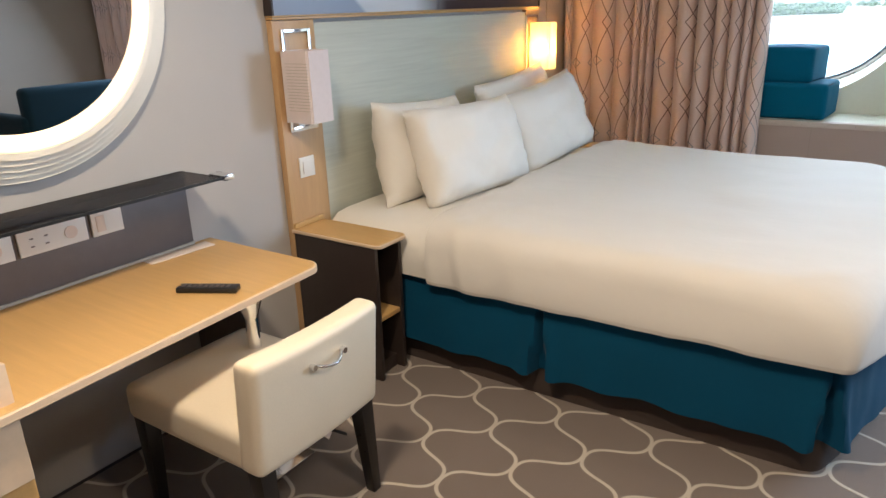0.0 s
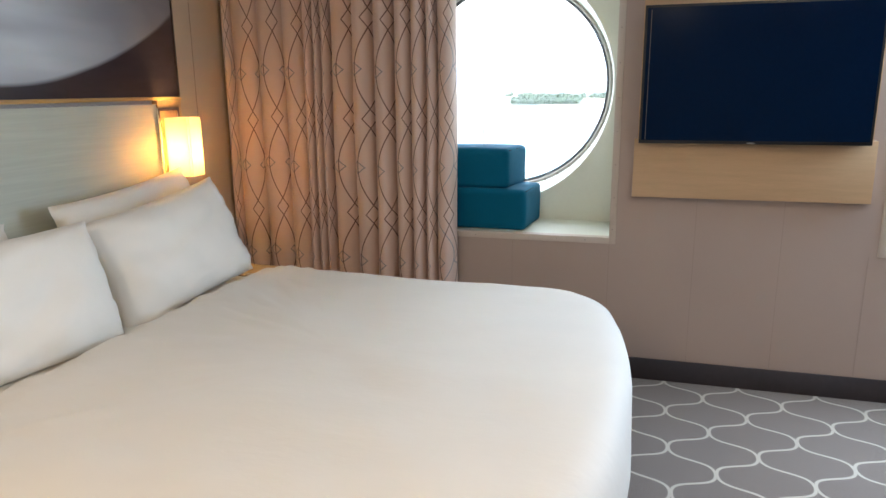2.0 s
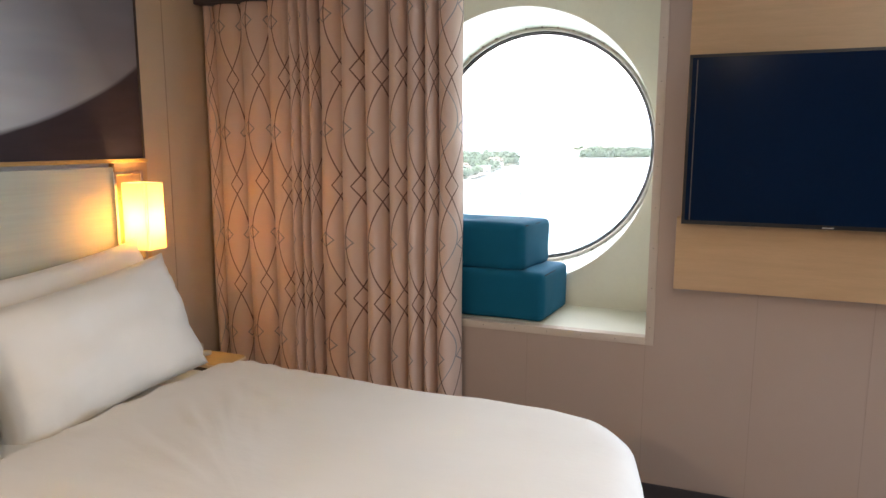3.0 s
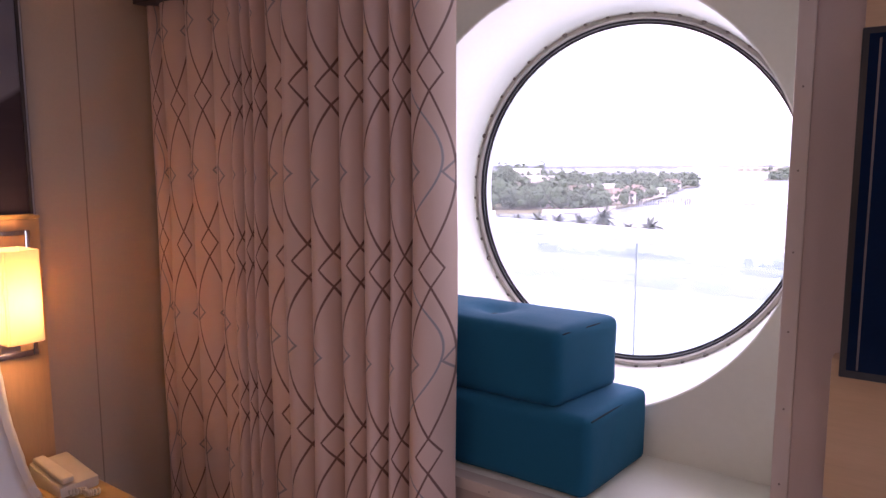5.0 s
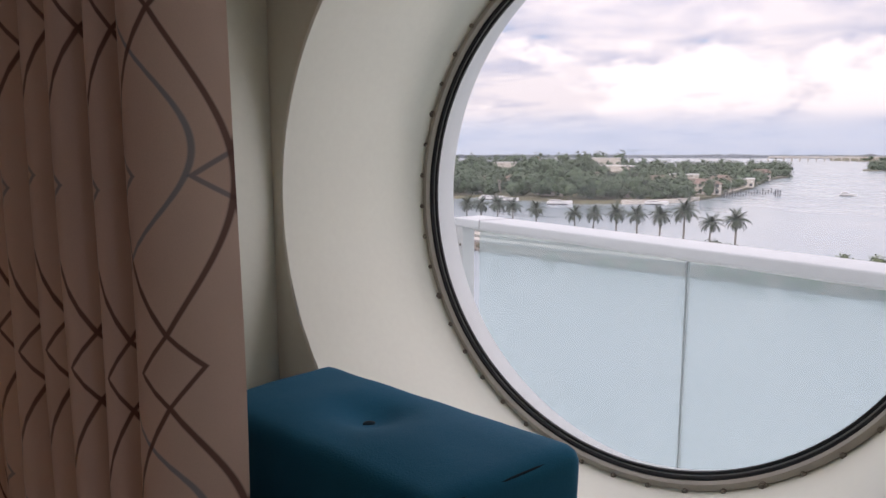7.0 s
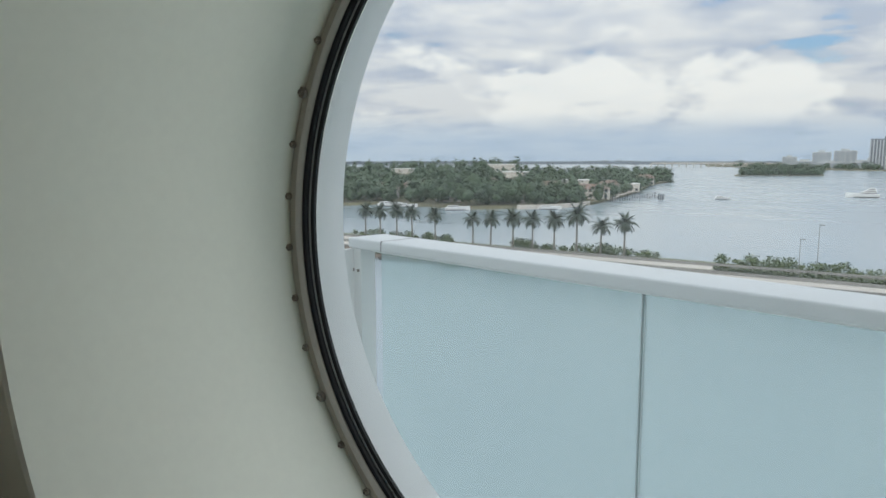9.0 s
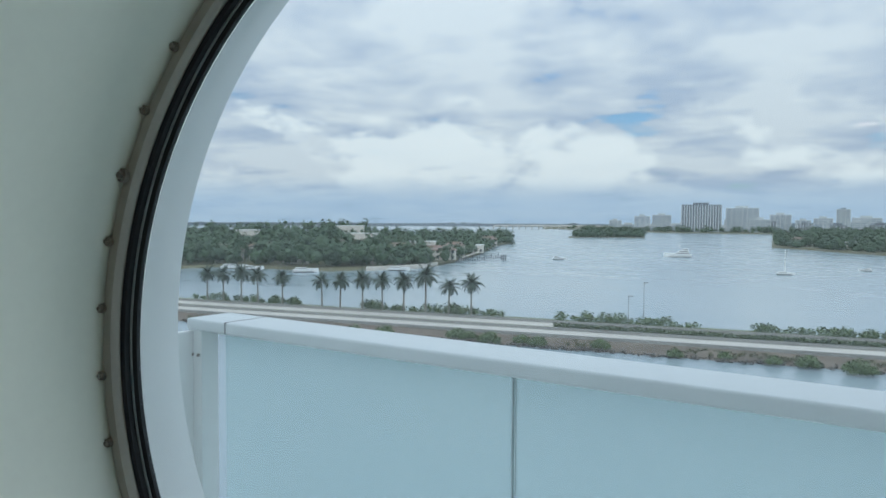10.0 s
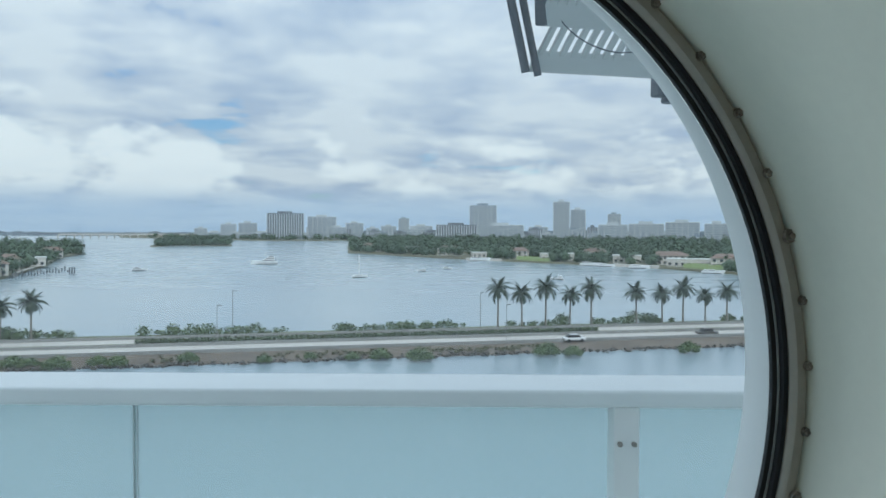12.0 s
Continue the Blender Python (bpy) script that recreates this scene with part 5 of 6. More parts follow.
# ---- outside: bay, causeway, islands, city ----
def water_material():
    k = Nodes("bay_water")
    v = k.coord("Object", (0.5, 1.0, 1.0))
    n1, n2, n3 = k.noise(v, 1.1, 3), k.noise(v, 0.06, 3), k.noise(v, 0.008, 3)
    k.link(k.mix(k.math("MULTIPLY_ADD", n3, 2.0, -0.5), (0.235, 0.3, 0.34), (0.295, 0.36, 0.395)), k.b.inputs["Base Color"])
    k.link(k.math("MULTIPLY_ADD", n2, 0.2, 0.1), k.b.inputs["Roughness"])
    k.b.inputs["IOR"].default_value = 1.33
    k.bump(k.math("ADD", n1, k.math("MULTIPLY", n2, 1.2)), 0.06, 0.3)
    return k.m


structure("water", boxm(-4900, 4900, -40, 4900, ZW - 0.3, ZW), water_material(), "calm grey-blue bay reaching the horizon", "water")

M_ROADT = plain("pale_concrete_road", (0.46, 0.44, 0.4), 0.85, var=0.12, grain=3, big=0.05)
M_ROCK = plain("bank_stone", (0.135, 0.11, 0.085), 0.9, var=0.45, grain=1.6, big=0.2, bump=0.6, dist=0.3)
M_GRASS = plain("verge_grass", (0.12, 0.14, 0.055), 0.95, var=0.35, grain=1.2, big=0.06)
M_LAND = plain("island_ground", (0.13, 0.125, 0.075), 0.95, var=0.3, grain=0.4, big=0.03)
M_SAND = plain("pale_quay", (0.5, 0.47, 0.42), 0.9, var=0.15, grain=0.5, big=0.05)


def leaf_material(name, dark, light):
    k = Nodes(name)
    g = k.t.nodes.new("ShaderNodeNewGeometry")
    v = k.coord("Object")
    n = k.noise(v, 0.12, 5)
    f = k.math("ADD", k.math("MULTIPLY", g.outputs["Random Per Island"], 0.3), k.math("MULTIPLY", n, 0.7))
    k.link(k.mix(f, dark, light), k.b.inputs["Base Color"])
    k.b.inputs["Roughness"].default_value = 0.7
    return k.m


M_LEAF = leaf_material("island_foliage", (0.021, 0.046, 0.03), (0.088, 0.136, 0.058))
M_BUSH = leaf_material("bush_foliage", (0.045, 0.08, 0.03), (0.15, 0.2, 0.07))
M_HEDGE = leaf_material("hedge_foliage", (0.045, 0.07, 0.035), (0.115, 0.145, 0.065))
M_FROND = leaf_material("palm_frond", (0.01, 0.024, 0.012), (0.034, 0.055, 0.025))
M_TRUNK = plain("palm_trunk", (0.2, 0.185, 0.16), 0.9, var=0.2, grain=3, big=0.5, stretch=(1, 1, 6))

M_BARR = plain("weathered_barrier", (0.24, 0.24, 0.23), 0.85, var=0.2, grain=2, big=0.1)
CAUSEWAY = 0.5
# causeway in its own frame: u along, v across
CM = Matrix.Translation((EYE.x, EYE.y, 0)) @ pose(0, 0, 0, 0, 0, -CAUSEWAY)


def strip(v0, v1, z0, z1, u0=-420, u1=420, du=7.0, rough=0.0, seed=0):
    bm = bmesh.new()
    n = int((u1 - u0) / du)
    rows = []
    for i in range(n + 1):
        u = u0 + du * i
        row = []
        for j in range(4):
            f = j / 3
            w = rough * noise.noise(Vector((u * 0.15, f * 3, seed)))
            row.append(bm.verts.new(CM @ Vector((u, v0 + (v1 - v0) * f + w * (1 if j == 0 else 0.5), z0 + (z1 - z0) * f + 0.25 * w * (j in (1, 2))))))
        rows.append(row)
    for a, b in zip(rows, rows[1:]):
        for j in range(3):
            bm.faces.new((a[j], b[j], b[j + 1], a[j + 1]))
    return bm


structure("ground_bank", strip(119.6, 127.0, ZW - 0.3, ZR, rough=1.2, seed=3), M_ROCK, "rocky bank of the causeway at the waterline", "bank")
structure("road", strip(127.0, 135.5, ZR, ZR), M_ROADT, "pale concrete causeway road", "road")
structure("ground_median", strip(135.5, 139.0, ZR + 0.12, ZR + 0.12), M_GRASS, "grassy median of the causeway", "median")
structure("road", strip(139.0, 145.0, ZR, ZR), M_ROADT, "pale concrete causeway road", "road")
structure("ground_verge", strip(145.0, 152.0, ZR + 0.1, ZR - 0.2, rough=0.6, seed=7), M_GRASS, "grassy verge beyond the causeway", "verge")
structure("ground_bank", strip(152.0, 156.0, ZR - 0.2, ZW - 0.4, rough=0.6, seed=9), M_ROCK, "rocky far bank of the causeway", "bank")
for v, z0 in ((127.15, ZR), (135.4, ZR), (144.9, ZR)):
    bm = bmesh.new()
    box(bm, -420, 420, v - 0.12, v + 0.12, z0, z0 + 0.6)
    structure("kerb", at(bm, CM), M_BARR, "low concrete barrier beside the road", "barrier")


RNG = random.Random(5)


def fast_clumps(name, spots, mat, label, category, rng):
    """Woods of many tufts in one mesh: spots of (x, y, z, radius)."""
    t = bmesh.new()
    bmesh.ops.create_icosphere(t, subdivisions=1, radius=1.0)
    bv = [v.co.copy() for v in t.verts]
    bf = [[v.index for v in f.verts] for f in t.faces]
    t.free()
    verts, faces = [], []
    for x, y, z, r in spots:
        for _ in range(9):
            ox, oy, oz = rng.uniform(-1, 1) * r * 0.7, rng.uniform(-1, 1) * r * 0.7, rng.uniform(-0.6, 0.8) * r * 0.6
            rr = r * rng.uniform(0.18, 0.46)
            base = len(verts)
            for c in bv:
                f = rr * rng.uniform(0.55, 1.4)
                verts.append((x + ox + c.x * f, y + oy + c.y * f, z + oz + c.z * f * 0.85))
            faces += [[base + i for i in f] for f in bf]
    me = bpy.data.meshes.new(name)
    me.from_pydata(verts, [], faces)
    for p in me.polygons:
        p.use_smooth = True
    me.materials.append(mat)
    return tagged(new(name, me), label, category, kind="stuff")


def tree_crowns(name, spots, mat, label, category, rng):
    """Woods in one mesh: every crown a dark ragged core in a coat of leaf sprays."""
    t = bmesh.new()
    bmesh.ops.create_icosphere(t, subdivisions=1, radius=1.0)
    bv = [v.co.copy() for v in t.verts]
    bf = [[v.index for v in f.verts] for f in t.faces]
    t.free()
    verts, faces = [], []
    for x, y, z, r in spots:
        base = len(verts)
        tall = rng.uniform(0.7, 1.25)
        for c in bv:
            f = r * rng.uniform(0.45, 0.72)
            verts.append((x + c.x * f, y + c.y * f, z + c.z * f * tall))
        faces += [[base + i for i in f] for f in bf]
        for _ in range(30):
            w = Vector((rng.gauss(0, 1), rng.gauss(0, 1), rng.gauss(0.25, 1))).normalized()
            if w.y > 0.55:
                continue
            c = Vector((x, y, z)) + Vector((w.x, w.y, w.z * tall)) * r * rng.uniform(0.55, 1.08)
            s1 = Vector((rng.gauss(0, 1), rng.gauss(0, 1), rng.gauss(0, 0.6))).normalized() * r * rng.uniform(0.13, 0.3)
            s2 = s1.cross(w + Vector((0.1, 0.2, 0.3))) * 0.85
            b = len(verts)
            verts += [tuple(c - s1), tuple(c + s2), tuple(c + s1 + w * r * 0.1), tuple(c - s2)]
            faces.append((b, b + 1, b + 2, b + 3))
    me = bpy.data.meshes.new(name)
    me.from_pydata(verts, [], faces)
    me.materials.append(mat)
    return tagged(new(name, me), label, category, kind="stuff")


def leaf_sprays(name, spots, mat, label, category, rng, size=0.2, squash=0.75, density=90):
    """Soft bushes of many small leaf sprays in one mesh: spots of (x, y, z, radius)."""
    verts, faces = [], []
    for x, y, z, r in spots:
        for _ in range(int(density * r * r) + 14):
            w = Vector((rng.gauss(0, 1), rng.gauss(0, 1), rng.gauss(0, 1))).normalized()
            c = Vector((x, y, z)) + Vector((w.x, w.y, w.z * squash)) * r * rng.uniform(0.35, 1.08)
            s1 = Vector((rng.gauss(0, 1), rng.gauss(0, 1), rng.gauss(0, 1))).normalized() * size * rng.uniform(0.6, 1.3)
            s2 = s1.cross(w + Vector((0.1, 0.2, 0.3))) * 0.9
            b = len(verts)
            verts += [tuple(c - s1), tuple(c + s2), tuple(c + s1 + w * size * 0.7), tuple(c - s2)]
            faces.append((b, b + 1, b + 2, b + 3))
    me = bpy.data.meshes.new(name)
    me.from_pydata(verts, [], faces)
    me.materials.append(mat)
    return tagged(new(name, me), label, category, kind="stuff")


# hedge on the median and low scrub along the verge
spots = []
u = -30.0
while u < 62:
    p = CM @ Vector((u, 137.2 + RNG.uniform(-0.5, 0.5), ZR + 0.8))
    spots.append((p.x, p.y, p.z - 0.1, 0.75))
    u += 0.5
leaf_sprays("hedge", spots, M_HEDGE, "clipped dark green hedge on the median", "hedge", RNG)
spots = []
u = -230.0
while u < 200:
    if noise.noise(Vector((u * 0.06, 2.2, 0))) > -0.05:
        r = RNG.uniform(0.6, 1.9) * (1.0 + 0.5 * noise.noise(Vector((u * 0.11, 7, 0))))
        p = CM @ Vector((u, 150 + RNG.uniform(-1.5, 1.5), ZR + 0.5 * r))
        spots.append((p.x, p.y, p.z, r))
    u += RNG.uniform(0.8, 2.2)
leaf_sprays("verge_scrub", spots, M_BUSH, "uneven green bushes along the verge", "bushes", RNG)


def bush(az, el, r):
    """A low wide bush of many small leaf sprays."""
    d = (EYE.z - ZR) / math.tan(radians(-el)) * 0.985
    rng = random.Random(int(az * 100))
    heads = [(-0.55 * r, 0.0, 0.25 * r, 0.65 * r), (0.15 * r, 0.1, 0.45 * r, 0.8 * r), (0.8 * r, -0.1, 0.2 * r, 0.5 * r)]
    verts, faces = [], []
    for hx, hy, hz, hr in heads:
        for _ in range(int(230 * hr)):
            w = Vector((rng.gauss(0, 1), rng.gauss(0, 1), rng.gauss(0, 1))).normalized()
            c = Vector((hx, hy, hz)) + Vector((w.x * hr, w.y * hr, w.z * hr * 0.7)) * rng.uniform(0.45, 1.1)
            s1 = Vector((rng.gauss(0, 1), rng.gauss(0, 1), rng.gauss(0, 1))).normalized() * rng.uniform(0.12, 0.26)
            s2 = s1.cross(w + Vector((0.1, 0.2, 0.3))) * 0.9
            b = len(verts)
            verts += [tuple(c - s1), tuple(c + s2), tuple(c + s1 + w * 0.16), tuple(c - s2)]
            faces.append((b, b + 1, b + 2, b + 3))
    me = bpy.data.meshes.new("bush")
    me.from_pydata(verts, [], faces)
    me.materials.append(M_BUSH)
    ob = new("bush", me)
    ob.location = polar(az, d, ZR - 0.5)
    return tagged(ob, "low green bush on the rocky bank", "bush", "bushes on the bank")


for az, el, r in ((25.97, -9.0, 1.6), (19.98, -9.3, 1.7), (18.9, -9.3, 1.2), (17.3, -9.6, 1.8), (14.6, -9.6, 1.4), (13.3, -9.75, 1.5), (8.23, -9.8, 1.5), (2.47, -10.1, 1.0), (-1.17, -10.0, 0.9), (-4.6, -10.1, 1.0), (-6.93, -10.1, 1.5), (-10.15, -10.2, 2.0), (-20.66, -9.7, 2.0), (-22.79, -9.7, 1.5), (-31.77, -9.0, 1.7), (28.5, -8.9, 1.5), (33, -8.6, 1.6)):
    bush(az, el, r)


# stones and grass tufts on the near bank
spots, tufts = [], []
u = -110.0
while u < 150:
    p = CM @ Vector((u, 120.4 + RNG.uniform(-0.5, 1.6), ZW + 0.1))
    spots.append((p.x, p.y, p.z + RNG.uniform(0, 0.25), RNG.uniform(0.25, 0.75)))
    if noise.noise(Vector((u * 0.07, 5.5, 0))) > 0.12:
        p = CM @ Vector((u, 123.6 + RNG.uniform(-1.2, 2.2), ZR - 0.45))
        tufts.append((p.x, p.y, p.z + 0.15, RNG.uniform(0.25, 0.6)))
    u += RNG.uniform(0.35, 0.9)
fast_clumps("bank_stones", spots, plain("wet_stone", (0.09, 0.08, 0.068), 0.8, var=0.5, grain=2.5, big=0.4), "dark broken stones along the waterline", "stones", RNG)
leaf_sprays("bank_grass", tufts, leaf_material("dry_grass", (0.06, 0.065, 0.03), (0.16, 0.15, 0.075)), "dry grass tufts on the rocky bank", "grass", RNG)


# royal palms
def palm_meshes(seed, h=10.0):
    rng = random.Random(seed)
    tb = bmesh.new()
    prof = ((0.0, 0.3), (0.6, 0.25), (h * 0.35, 0.21), (h * 0.55, 0.21), (h * 0.72, 0.17), (h * 0.86, 0.12))
    loops = []
    bend = rng.uniform(-0.35, 0.35)
    for z, r in prof:
        loops.append([tb.verts.new((bend * (z / h) ** 2 + r * math.cos(2 * math.pi * i / 10), r * math.sin(2 * math.pi * i / 10), z)) for i in range(10)])
    for a, b in zip(loops, loops[1:]):
        for i in range(10):
            tb.faces.new((a[i], a[(i + 1) % 10], b[(i + 1) % 10], b[i]))
    tb.faces.new(loops[-1])
    verts, faces = [], []
    top = Vector((bend * 0.75, 0, h * 0.86))
    for k in range(26):
        a = 2 * math.pi * k * 0.382 + rng.uniform(-0.2, 0.2)
        e = radians(78 - 100 * k / 25 + rng.uniform(-8, 8))
        droop = radians(rng.uniform(75, 105)) * (1.0 if k > 3 else 0.5)
        ln = rng.uniform(2.9, 3.7)
        c = top.copy()
        for s in range(10):
            f = s / 9
            ee = e - droop * f
            d = Vector((math.cos(a) * math.cos(ee), math.sin(a) * math.cos(ee), math.sin(ee))) * ln / 9
            side = Vector((-math.sin(a), math.cos(a), 0))
            lw = 0.8 * math.sin((0.12 + 0.86 * f) * math.pi) + 0.12
            for sg in (1, -1):
                for q in range(2):
                    o = c + d * (0.5 * q)
                    tip = o + side * sg * lw + Vector((0, 0, -0.55 * lw)) + d * 0.9
                    b = len(verts)
                    verts += [tuple(o), tuple(o + d * 0.55), tuple(tip)]
                    faces.append((b, b + 1, b + 2))
            c = c + d
    return tb, verts, faces


PALMS = []
for s in range(4):
    tb, vs, fs = palm_meshes(20 + s)
    bmesh.ops.recalc_face_normals(tb, faces=tb.faces)
    tm = bpy.data.meshes.new("trunk")
    tb.to_mesh(tm)
    tb.free()
    smooth(tm)
    tm.materials.append(M_TRUNK)
    fm = bpy.data.meshes.new("crown")
    fm.from_pydata(vs, [], fs)
    fm.materials.append(M_FROND)
    PALMS.append((tm, fm))
palm_spots = ((40.03, 9.0), (38.81, 9.0), (37.45, 9.6), (36.17, 9.2), (34.25, 8.6), (31.1, 8.0), (29.63, 8.4), (27.79, 9.0), (26.15, 8.9), (24.4, 9.2), (22.58, 10.8), (20.65, 8.0), (18.78, 9.2), (-16.67, 10.6), (-18.66, 9.4), (-20.59, 10.8), (-22.56, 8.7), (-24.26, 10.3), (-27.8, 9.2), (-29.77, 8.6), (-31.32, 10.2), (-32.97, 8.0), (-34.5, 9.0), (-36.11, 7.8))
for i, (az, h) in enumerate(palm_spots):
    a = radians(az)
    # meet the verge line
    d = 146.8 / math.cos(a + radians(CAUSEWAY))
    p = thing("palm_tree", 0, 0, 0, "tall royal palm with a grey trunk beside the road", "palm tree", "palms along the causeway")
    tm, fm = PALMS[i % 4]
    for me in (tm, fm):
        o = new(me.name.split(".")[0], me)
        o.parent = p
    s = h * 0.9 / 9.3
    p.matrix_basis = Matrix.Translation(polar(az, d, ZR - 0.05)) @ pose(0, 0, 0, 0, 0, i * 67) @ Matrix.Diagonal((s ** 0.5, s ** 0.5, s, 1))

# lamp posts and cars
for az, el0, el1 in ((6.04, -5.97, -9.05), (4.86, -4.87, -8.21), (-15.22, -5.14, -7.95), (-17.4, -6.1, -9.0)):
    d = (EYE.z - ZR) / math.tan(radians(-el1))
    h = d * (math.tan(radians(-el1)) - math.tan(radians(-el0)))
    lp = thing("street_lamp", 0, 0, 0, "slim pale street lamp post by the road", "street lamp", "lamps along the causeway")
    lp.location = polar(az, d, ZR)
    o = mesh_ob("pole", rodm((0, 0, 0), (0, 0, h), 0.085, 0.05, 8), M_BARR)
    o.parent = lp
    o = mesh_ob("head", boxm(-0.1, 0.9, -0.12, 0.12, h - 0.1, h + 0.05, 0.03), M_BARR)
    o.parent = lp

M_CARW = plain("white_car_paint", (0.7, 0.7, 0.7), 0.25, var=0.03, bump=0)
M_CARD = plain("dark_car_paint", (0.08, 0.075, 0.07), 0.3, var=0.05, bump=0)


def car(az, el, mat, label):
    d = (EYE.z - ZR) / math.tan(radians(-el))
    c = thing("car", 0, 0, 0, label, "car", "cars on the causeway")
    bm = boxm(-2.2, 2.2, -0.9, 0.9, 0.35, 0.85, 0.12, 3)
    b = mesh_ob("body", bm, mat)
    b.parent = c
    bm = boxm(-1.5, 1.2, -0.78, 0.78, 0.86, 1.42, 0.1, 3)
    for v in bm.verts:
        if v.co.z > 1.2:
            v.co.x *= 0.72
            v.co.y *= 0.86
    k = mesh_ob("cabin", bm, M_BLACKP)
    k.parent = c
    r = mesh_ob("roof", boxm(-0.95, 0.75, -0.62, 0.62, 1.421, 1.46, 0.02), mat)
    r.parent = c
    for x in (-1.35, 1.35):
        for y in (-0.85, 0.85):
            w = mesh_ob("wheel", rodm((x, y - 0.1, 0.33), (x, y + 0.1, 0.33), 0.33, n=16), M_BLACKP)
            w.parent = c
    c.matrix_basis = Matrix.Translation(polar(az, d, ZR)) @ pose(0, 0, 0, 0, 0, -CAUSEWAY)


car(-22.89, -9.0, M_CARW, "white saloon car driving on the causeway")
car(-33.09, -8.05, M_CARD, "dark saloon car driving on the causeway")


# islands: (azimuth, distance) of the shore, from left to right
def island(name, shore, depth, zt, label):
    bm = bmesh.new()
    front = [polar(a, d) for a, d in shore]
    back = [polar(a, d + depth) for a, d in shore]
    lo = [bm.verts.new(p + Vector((0, 0, -0.5))) for p in front]
    up = [bm.verts.new(p + Vector((0, 3, zt))) for p in front]
    bk = [bm.verts.new(p + Vector((0, 0, zt))) for p in back]
    for i in range(len(front) - 1):
        bm.faces.new((lo[i], lo[i + 1], up[i + 1], up[i]))
        bm.faces.new((up[i], up[i + 1], bk[i + 1], bk[i]))
    return structure(name, bm, M_LAND, label, "island")


def wooded(name, a0, a1, dist, depth, h, count, rng, label, clear=()):
    """Trees over an arc: dist(az) gives the shore, h(az) their height; clear arcs keep open lawns."""
    spots = []
    for i in range(count):
        a = rng.uniform(a0, a1)
        f = rng.random() ** 1.4
        d = dist(a) + 6 + depth * f
        if noise.noise(Vector((a * 0.9, d * 0.012, 1.0))) < -0.3 and f < 0.4:
            continue
        if any(p > a > q for p, q in clear) and d < dist(a) + 26:
            continue
        hh = h(a) * (0.55 + 0.45 * f) * rng.uniform(0.6, 1.1) * (1 + 0.45 * noise.noise(Vector((a * 1.6, d * 0.02, 6.0))))
        r = rng.uniform(2.6, 5.8) * (dist(a) / 400) ** 0.25
        p = polar(a, d)
        spots.append((p.x, p.y, ZW + 1 + max(r * 0.5, hh - r * 0.7), r))
        if hh > 10:
            spots.append((p.x + rng.uniform(-2, 2), p.y, ZW + 1 + hh * 0.45, r * 1.05))
    return tree_crowns(name, spots, M_LEAF, label, "woods", rng)


def lerp_table(tab):
    def f(a):
        for (a0, v0), (a1, v1) in zip(tab, tab[1:]):
            if a0 >= a >= a1:
                return v0 + (v1 - v0) * (a0 - a) / (a0 - a1)
        return tab[0][1] if a > tab[0][0] else tab[-1][1]
    return f


TL = [(52, 330), (45, 330), (38.8, 343), (31.2, 307), (27, 312), (23.3, 326), (21.2, 350), (19.6, 394), (18.0, 470), (16.9, 610), (15.5, 690)]
TR_ = [(-4.3, 676), (-7, 630), (-14, 528), (-20.3, 481), (-28.7, 439), (-36.4, 381), (-44, 350), (-52, 330)]
TI = [(10.9, 945), (9.5, 985), (8, 1000), (6.2, 990), (4.9, 1000)]
DL, DR, DI = lerp_table(TL), lerp_table(TR_), lerp_table(TI)
island("ground_island", TL, 420, 1.2, "low wooded residential island")
island("ground_island", TR_, 700, 1.2, "low wooded residential shore")
island("ground_island", TI, 60, 0.8, "small wooded islet in the bay")
HL = lerp_table([(52, 17), (38, 18), (31, 19), (26, 15), (21, 14), (18, 12), (15.5, 9)])
wooded("island_woods", 15.6, 50, DL, 330, HL, 1700, random.Random(1), "dense dark green trees on the island")
wooded("shore_woods", -48, -4.5, DR, 260, lambda a: 14.5 + 2.5 * noise.noise(Vector((a * 0.5, 0, 0))), 1700, random.Random(2), "dense dark green trees along the shore", ((-18.2, -20.9), (-31.3, -34.5)))
wooded("islet_woods", 5.1, 10.7, DI, 40, lambda a: 11, 150, random.Random(3), "low dark trees on the islet")

# a stand of tall trees on the island
rng = random.Random(31)
spots = []
for i in range(16):
    q = polar(30.4 + rng.uniform(-0.6, 0.6), DL(30.2) + rng.uniform(60, 110))
    top = rng.uniform(16, 20)
    spots += [(q.x, q.y, ZW + top - 2.5 * k, 1.9 + 0.5 * k) for k in range(4)]
tree_crowns("tall_trees", spots, M_LEAF, "tall dark trees standing above the island woods", "woods", rng)
# open lawns on the far shore
M_LAWN = plain("mown_lawn", (0.17, 0.22, 0.07), 0.95, var=0.2, grain=0.5, big=0.06)
for az0, az1 in ((-18.2, -20.9), (-31.3, -34.5)):
    bm = bmesh.new()
    row = []
    for i in range(9):
        a = az0 + (az1 - az0) * i / 8
        row.append((bm.verts.new(polar(a, DR(a) + 4, ZW + 1.3)), bm.verts.new(polar(a, DR(a) + 26, ZW + 3.4))))
    for p, q in zip(row, row[1:]):
        bm.faces.new((p[0], q[0], q[1], p[1]))
    structure("ground_lawn", bm, M_LAWN, "bright mown lawn sloping to the water", "lawn")
